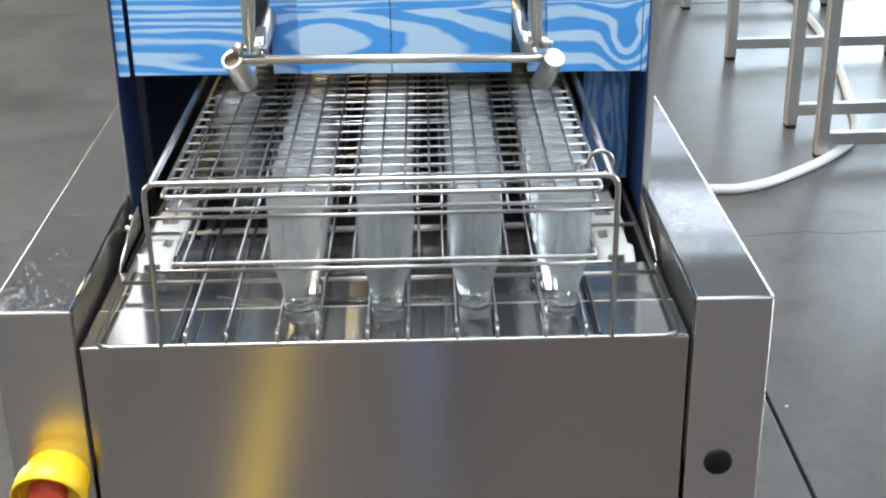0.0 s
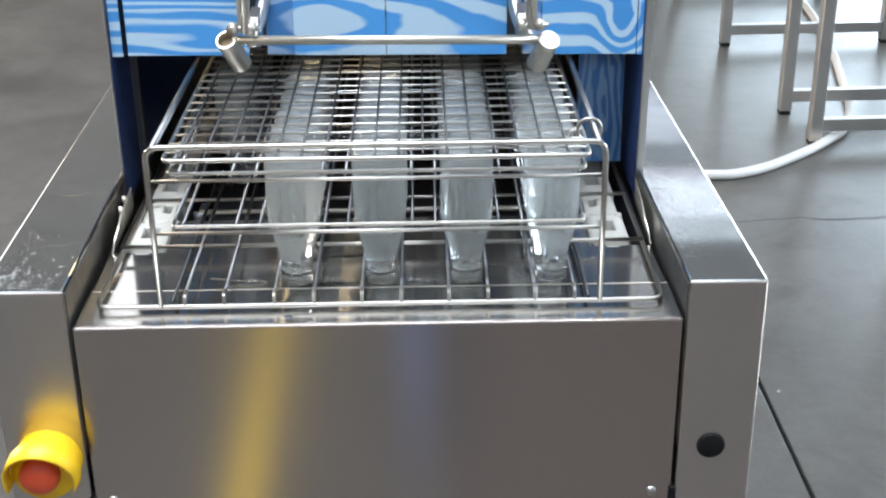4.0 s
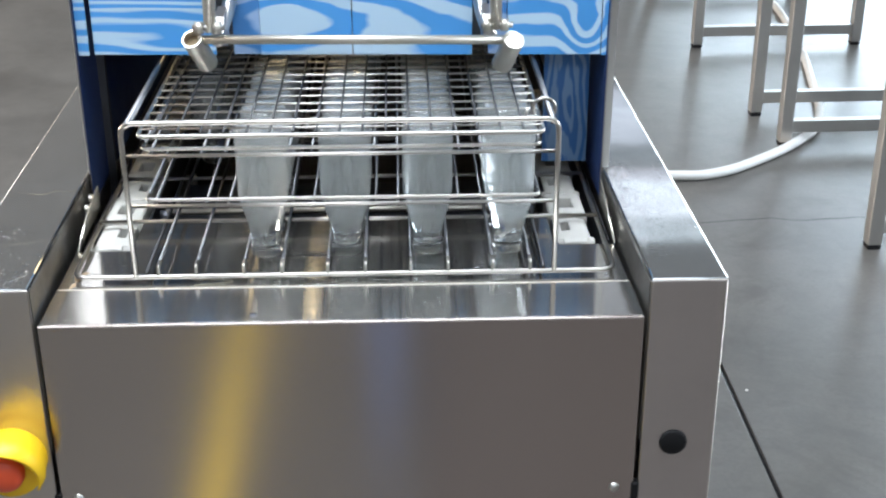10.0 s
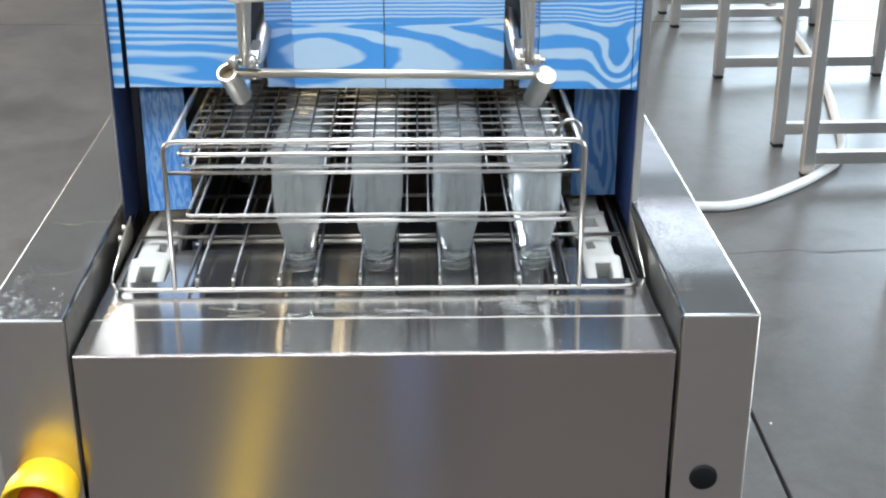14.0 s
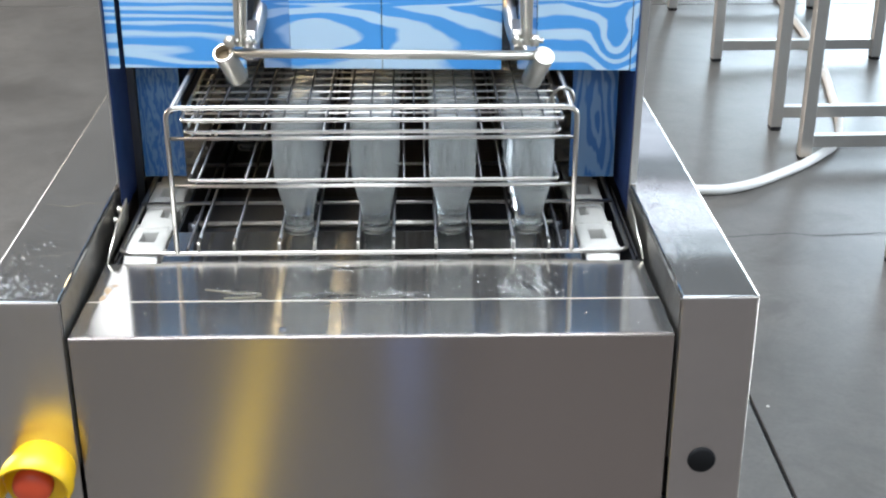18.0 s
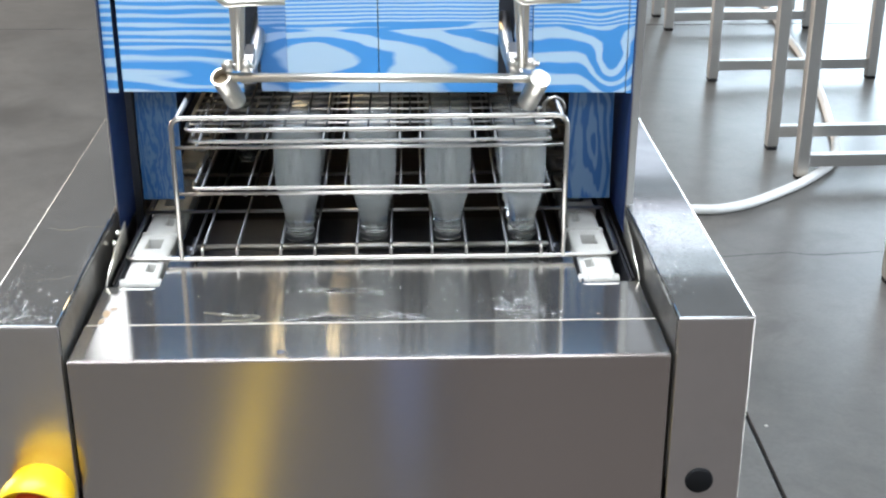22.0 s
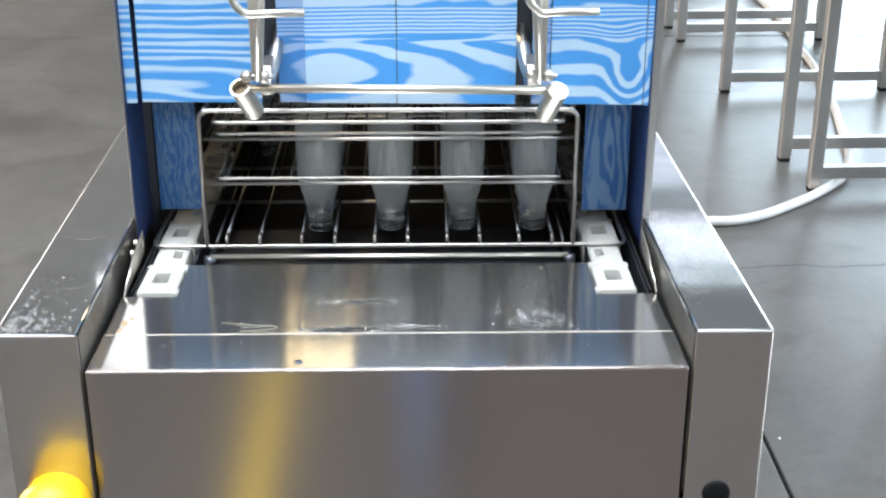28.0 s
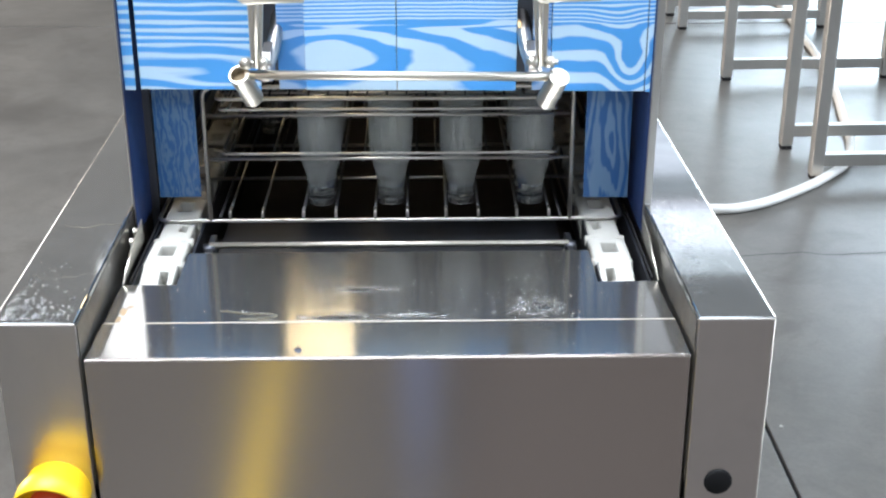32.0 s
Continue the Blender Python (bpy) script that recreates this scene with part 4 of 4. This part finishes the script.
def drops(name, label, spots, seed):
    """Water drops as low lenses, joined into one sheet of droplets."""
    rd = random.Random(seed)
    verts, faces = [], []
    for x, y, z, r in spots:
        base = len(verts)
        e = rd.uniform(0.75, 1.3)
        for rr, h in ((1.0, 0.0), (0.85, 0.32), (0.45, 0.55)):
            for k in range(8):
                a = 2 * math.pi * k / 8
                verts.append((x + r * rr * e * math.cos(a), y + r * rr / e * math.sin(a), z + 0.0002 + r * h))
        verts.append((x, y, z + 0.0002 + r * 0.6))
        for ring in (0, 8):
            for k in range(8):
                k2 = (k + 1) % 8
                faces.append((base + ring + k, base + ring + k2, base + ring + 8 + k2, base + ring + 8 + k))
        for k in range(8):
            faces.append((base + 16 + k, base + 16 + (k + 1) % 8, base + 24))
    me = bpy.data.meshes.new(name)
    me.from_pydata(verts, [], faces)
    me.materials.append(M["water"])
    for p in me.polygons:
        p.use_smooth = True
    return tagged(new(name, me), label, "water drops", kind="stuff")


rd = random.Random(11)
spots = []
for k in range(1000):      # the far box carries a band of fine drops along its inner edge
    y = rd.triangular(0.05, 0.34, 0.22)
    x = 0.3130 + AXIS * y + abs(rd.gauss(0, 0.015))
    if x < 0.380:
        spots.append((x, y, 0.892, rd.uniform(0.0003, 0.0009)))
for k in range(240):      # coarse wet beads crowd the front corner of the other box
    y = abs(rd.gauss(0.0, 0.030)) + 0.004
    x = rd.choice((rd.uniform(-0.389, -0.318), rd.triangular(-0.391, -0.350, -0.386)))
    spots.append((x, y, 0.892, rd.uniform(0.0006, 0.0020)))
for k in range(60):
    spots.append((rd.triangular(-0.390, -0.340, -0.384), rd.uniform(0.03, 0.15), 0.892, rd.uniform(0.0005, 0.0016)))
for k in range(260):
    y = rd.triangular(0.08, 0.34, 0.2)
    spots.append((rd.uniform(0.315, 0.386), y, 0.892, rd.uniform(0.0003, 0.0008)))
drops("water_drops", "fine water drops on the steel side boxes", spots, 1)
spots = []
for k in range(170):
    spots.append((rd.gauss(0.165, 0.020), rd.gauss(0.118, 0.016), 0.8491, rd.uniform(0.0007, 0.0021)))
for k in range(150):
    x = rd.uniform(-0.10, 0.06)
    spots.append((x, 0.098 + 0.006 * math.sin(x * 90) + rd.gauss(0, 0.003), 0.8491, rd.uniform(0.0006, 0.0018)))
for k in range(90):
    spots.append((rd.uniform(-0.10, 0.03), rd.gauss(0.165, 0.010), 0.8491, rd.uniform(0.0005, 0.0013)))
for k in range(50):
    spots.append((rd.uniform(0.13, 0.23), rd.uniform(0.18, 0.26), 0.8491, rd.uniform(0.0005, 0.0014)))
for k in range(150):
    spots.append((rd.uniform(-0.29, 0.29), rd.uniform(0.09, 0.18), 0.8491, rd.uniform(0.0004, 0.0009)))
for k in range(60):
    spots.append((rd.uniform(-0.29, 0.29), rd.uniform(0.008, 0.078), 0.8502, rd.uniform(0.0004, 0.0008)))
drops("water_drops", "scattered water drops on the steel infeed plate", spots, 2)


def puddle(outline, z, h):
    """A shallow film of water with a rounded rim."""
    bb = B()
    cx = sum(p[0] for p in outline) / len(outline)
    cy = sum(p[1] for p in outline) / len(outline)
    rings = [[bb.verts.new((cx + (x - cx) * k, cy + (y - cy) * k, z + 0.0002 + hh)) for x, y in outline] for k, hh in ((1.0, 0), (0.97, h * 0.6), (0.90, h))]
    n = len(outline)
    for A, C in zip(rings, rings[1:]):
        for i in range(n):
            bb.faces.new((A[i], A[(i + 1) % n], C[(i + 1) % n], C[i])).smooth = True
    bb.faces.new(rings[-1])
    me = mesh_of("puddle", bb, M["water_film"])
    return tagged(new("puddle", me), "shallow clear puddle lying on the steel infeed plate", "puddle")


def blob(cx, cy, rx, ry, seed, n=36):
    r = random.Random(seed)
    ph = [r.uniform(0, 6.28) for _ in range(4)]
    return [(cx + rx * math.cos(a) * (1 + 0.18 * math.sin(3 * a + ph[0]) + 0.1 * math.sin(5 * a + ph[1])),
             cy + ry * math.sin(a) * (1 + 0.3 * math.sin(2 * a + ph[2]) + 0.2 * math.sin(7 * a + ph[3]))) for a in (2 * math.pi * k / n for k in range(n))]


puddle(blob(-0.045, 0.094, 0.055, 0.006, 1), 0.8491, 0.0006)
puddle(blob(0.040, 0.098, 0.022, 0.004, 2), 0.8491, 0.0006)
puddle(blob(-0.150, 0.105, 0.018, 0.005, 3), 0.8491, 0.0006)
puddle(blob(0.165, 0.118, 0.012, 0.010, 4), 0.8491, 0.0005)
puddle(blob(-0.030, 0.165, 0.040, 0.005, 5), 0.8491, 0.0005)


M["lime"] = plain("dried_lime", (0.17, 0.152, 0.11), 0.7, 0.5, 120)


def tide(xa, xb, y0, z, swing, width, seed, waves=(3.0, 7.0)):
    """A dried water line: a thin crooked ribbon of lime on the steel."""
    rt = random.Random(seed)
    ph = [rt.uniform(0, 6.28) for _ in range(3)]
    bb = B()
    n = 46
    last = None
    for k in range(n + 1):
        u = k / n
        x = xa + (xb - xa) * u
        y = y0 + swing * (math.sin(waves[0] * u * 2 + ph[0]) + 0.4 * math.sin(waves[1] * u * 2 + ph[1]) + 0.2 * math.sin(23 * u + ph[2]))
        w = width * (0.25 + 0.75 * abs(math.sin(5.3 * u + ph[1]))) * (1 - 0.8 * abs(2 * u - 1) ** 4)
        row = [bb.verts.new((x, y - w, z)), bb.verts.new((x, y, z + 0.00012)), bb.verts.new((x, y + w, z))]
        if last:
            for q in (0, 1):
                bb.faces.new((last[q], row[q], row[q + 1], last[q + 1]))
        last = row
    return tagged(new("tide_mark", mesh_of("tide_mark", bb, M["lime"])), "thin dried water line on wet steel", "water stain")


for k, (y, sw, w) in enumerate(((0.255, 0.005, 0.0009), (0.112, 0.005, 0.0004))):
    tide(-0.3850, -0.3150, y, 0.89215, sw, w, 40 + k)
b = B()
tube(b, fillet([(-0.184, 0.1125, 0.8492), (-0.150, 0.1040, 0.8492), (-0.130, 0.1050, 0.8492), (-0.119, 0.0985, 0.8492), (-0.134, 0.0935, 0.8492), (-0.164, 0.0915, 0.8492),
                (-0.138, 0.0895, 0.8492), (-0.116, 0.0845, 0.8492)], 0.006), 0.0008, 8)
tagged(new("tide_mark", mesh_of("tide_mark", b, M["lime"])), "curled rim of a drying water stain on steel", "water stain")
tide(-0.095, 0.015, 0.103, 0.84925, 0.004, 0.0005, 62)
tide(-0.085, 0.030, 0.092, 0.84925, 0.003, 0.0005, 63)
tide(-0.075, 0.020, 0.160, 0.84925, 0.005, 0.0005, 64)


def crust(spots, z, label):
    """Flaky tan scale: low crooked crumbs dried on along a steel edge."""
    bb = B()
    for k, (cx, cy, rx, ry) in enumerate(spots):
        rim = [bb.verts.new((x, y, z)) for x, y in blob(cx, cy, rx, ry, 70 + k)]
        tip = bb.verts.new((cx, cy, z + 0.0011))
        for q in range(len(rim)):
            bb.faces.new((rim[q - 1], rim[q], tip))
    return tagged(new("scale_crust", mesh_of("scale_crust", bb, M["crust"])), label, "lime scale")


M["crust"] = plain("tan_scale", (0.38, 0.27, 0.17), 0.75, 0.5, 160)
crust([(-0.2890, 0.112, 0.0040, 0.010), (-0.2910, 0.094, 0.0030, 0.007), (-0.2840, 0.124, 0.0040, 0.003)], 0.8492,
      "flaky tan lime scale on the polished plate's edge")


def motions():
    walk(rack, [(t, pose(x, y, Z0)) for t, x, y in TRAVEL])
    for ob in bottles:
        bx, by, bz = ob["spot"]
        walk(ob, [(t, pose(bx + x, by + y, Z0 + bz)) for t, x, y in TRAVEL])
    # the baffle drops, leans out askew against the rack for a while, then hangs plumb
    walk(swing_baffle, [(t, pose(0, 0.402, SWING_Z - 0.27 * math.sin(radians(c)), a, c)) for t, a, c in
                        ((0, 52, 0), (12.74, 52, 0), (12.86, 42, 0), (12.93, 18, 0), (12.99, -2, -2), (13.08, -17, -4), (13.2, -20, -4),
                         (15.5, -19, -4), (16.6, -12, -2), (17.5, 0, 0), (32, 0, 0))])
    for ob, cx, s0 in chains:
        rows = []
        for t in range(0, 33, 2):
            d = float(np.interp(t, [r[0] for r in TRAVEL], [r[2] for r in TRAVEL])) - TRAVEL[0][2]
            rows.append((t, on_chain(s0 + d, cx)))
        walk(ob, rows)


motions()
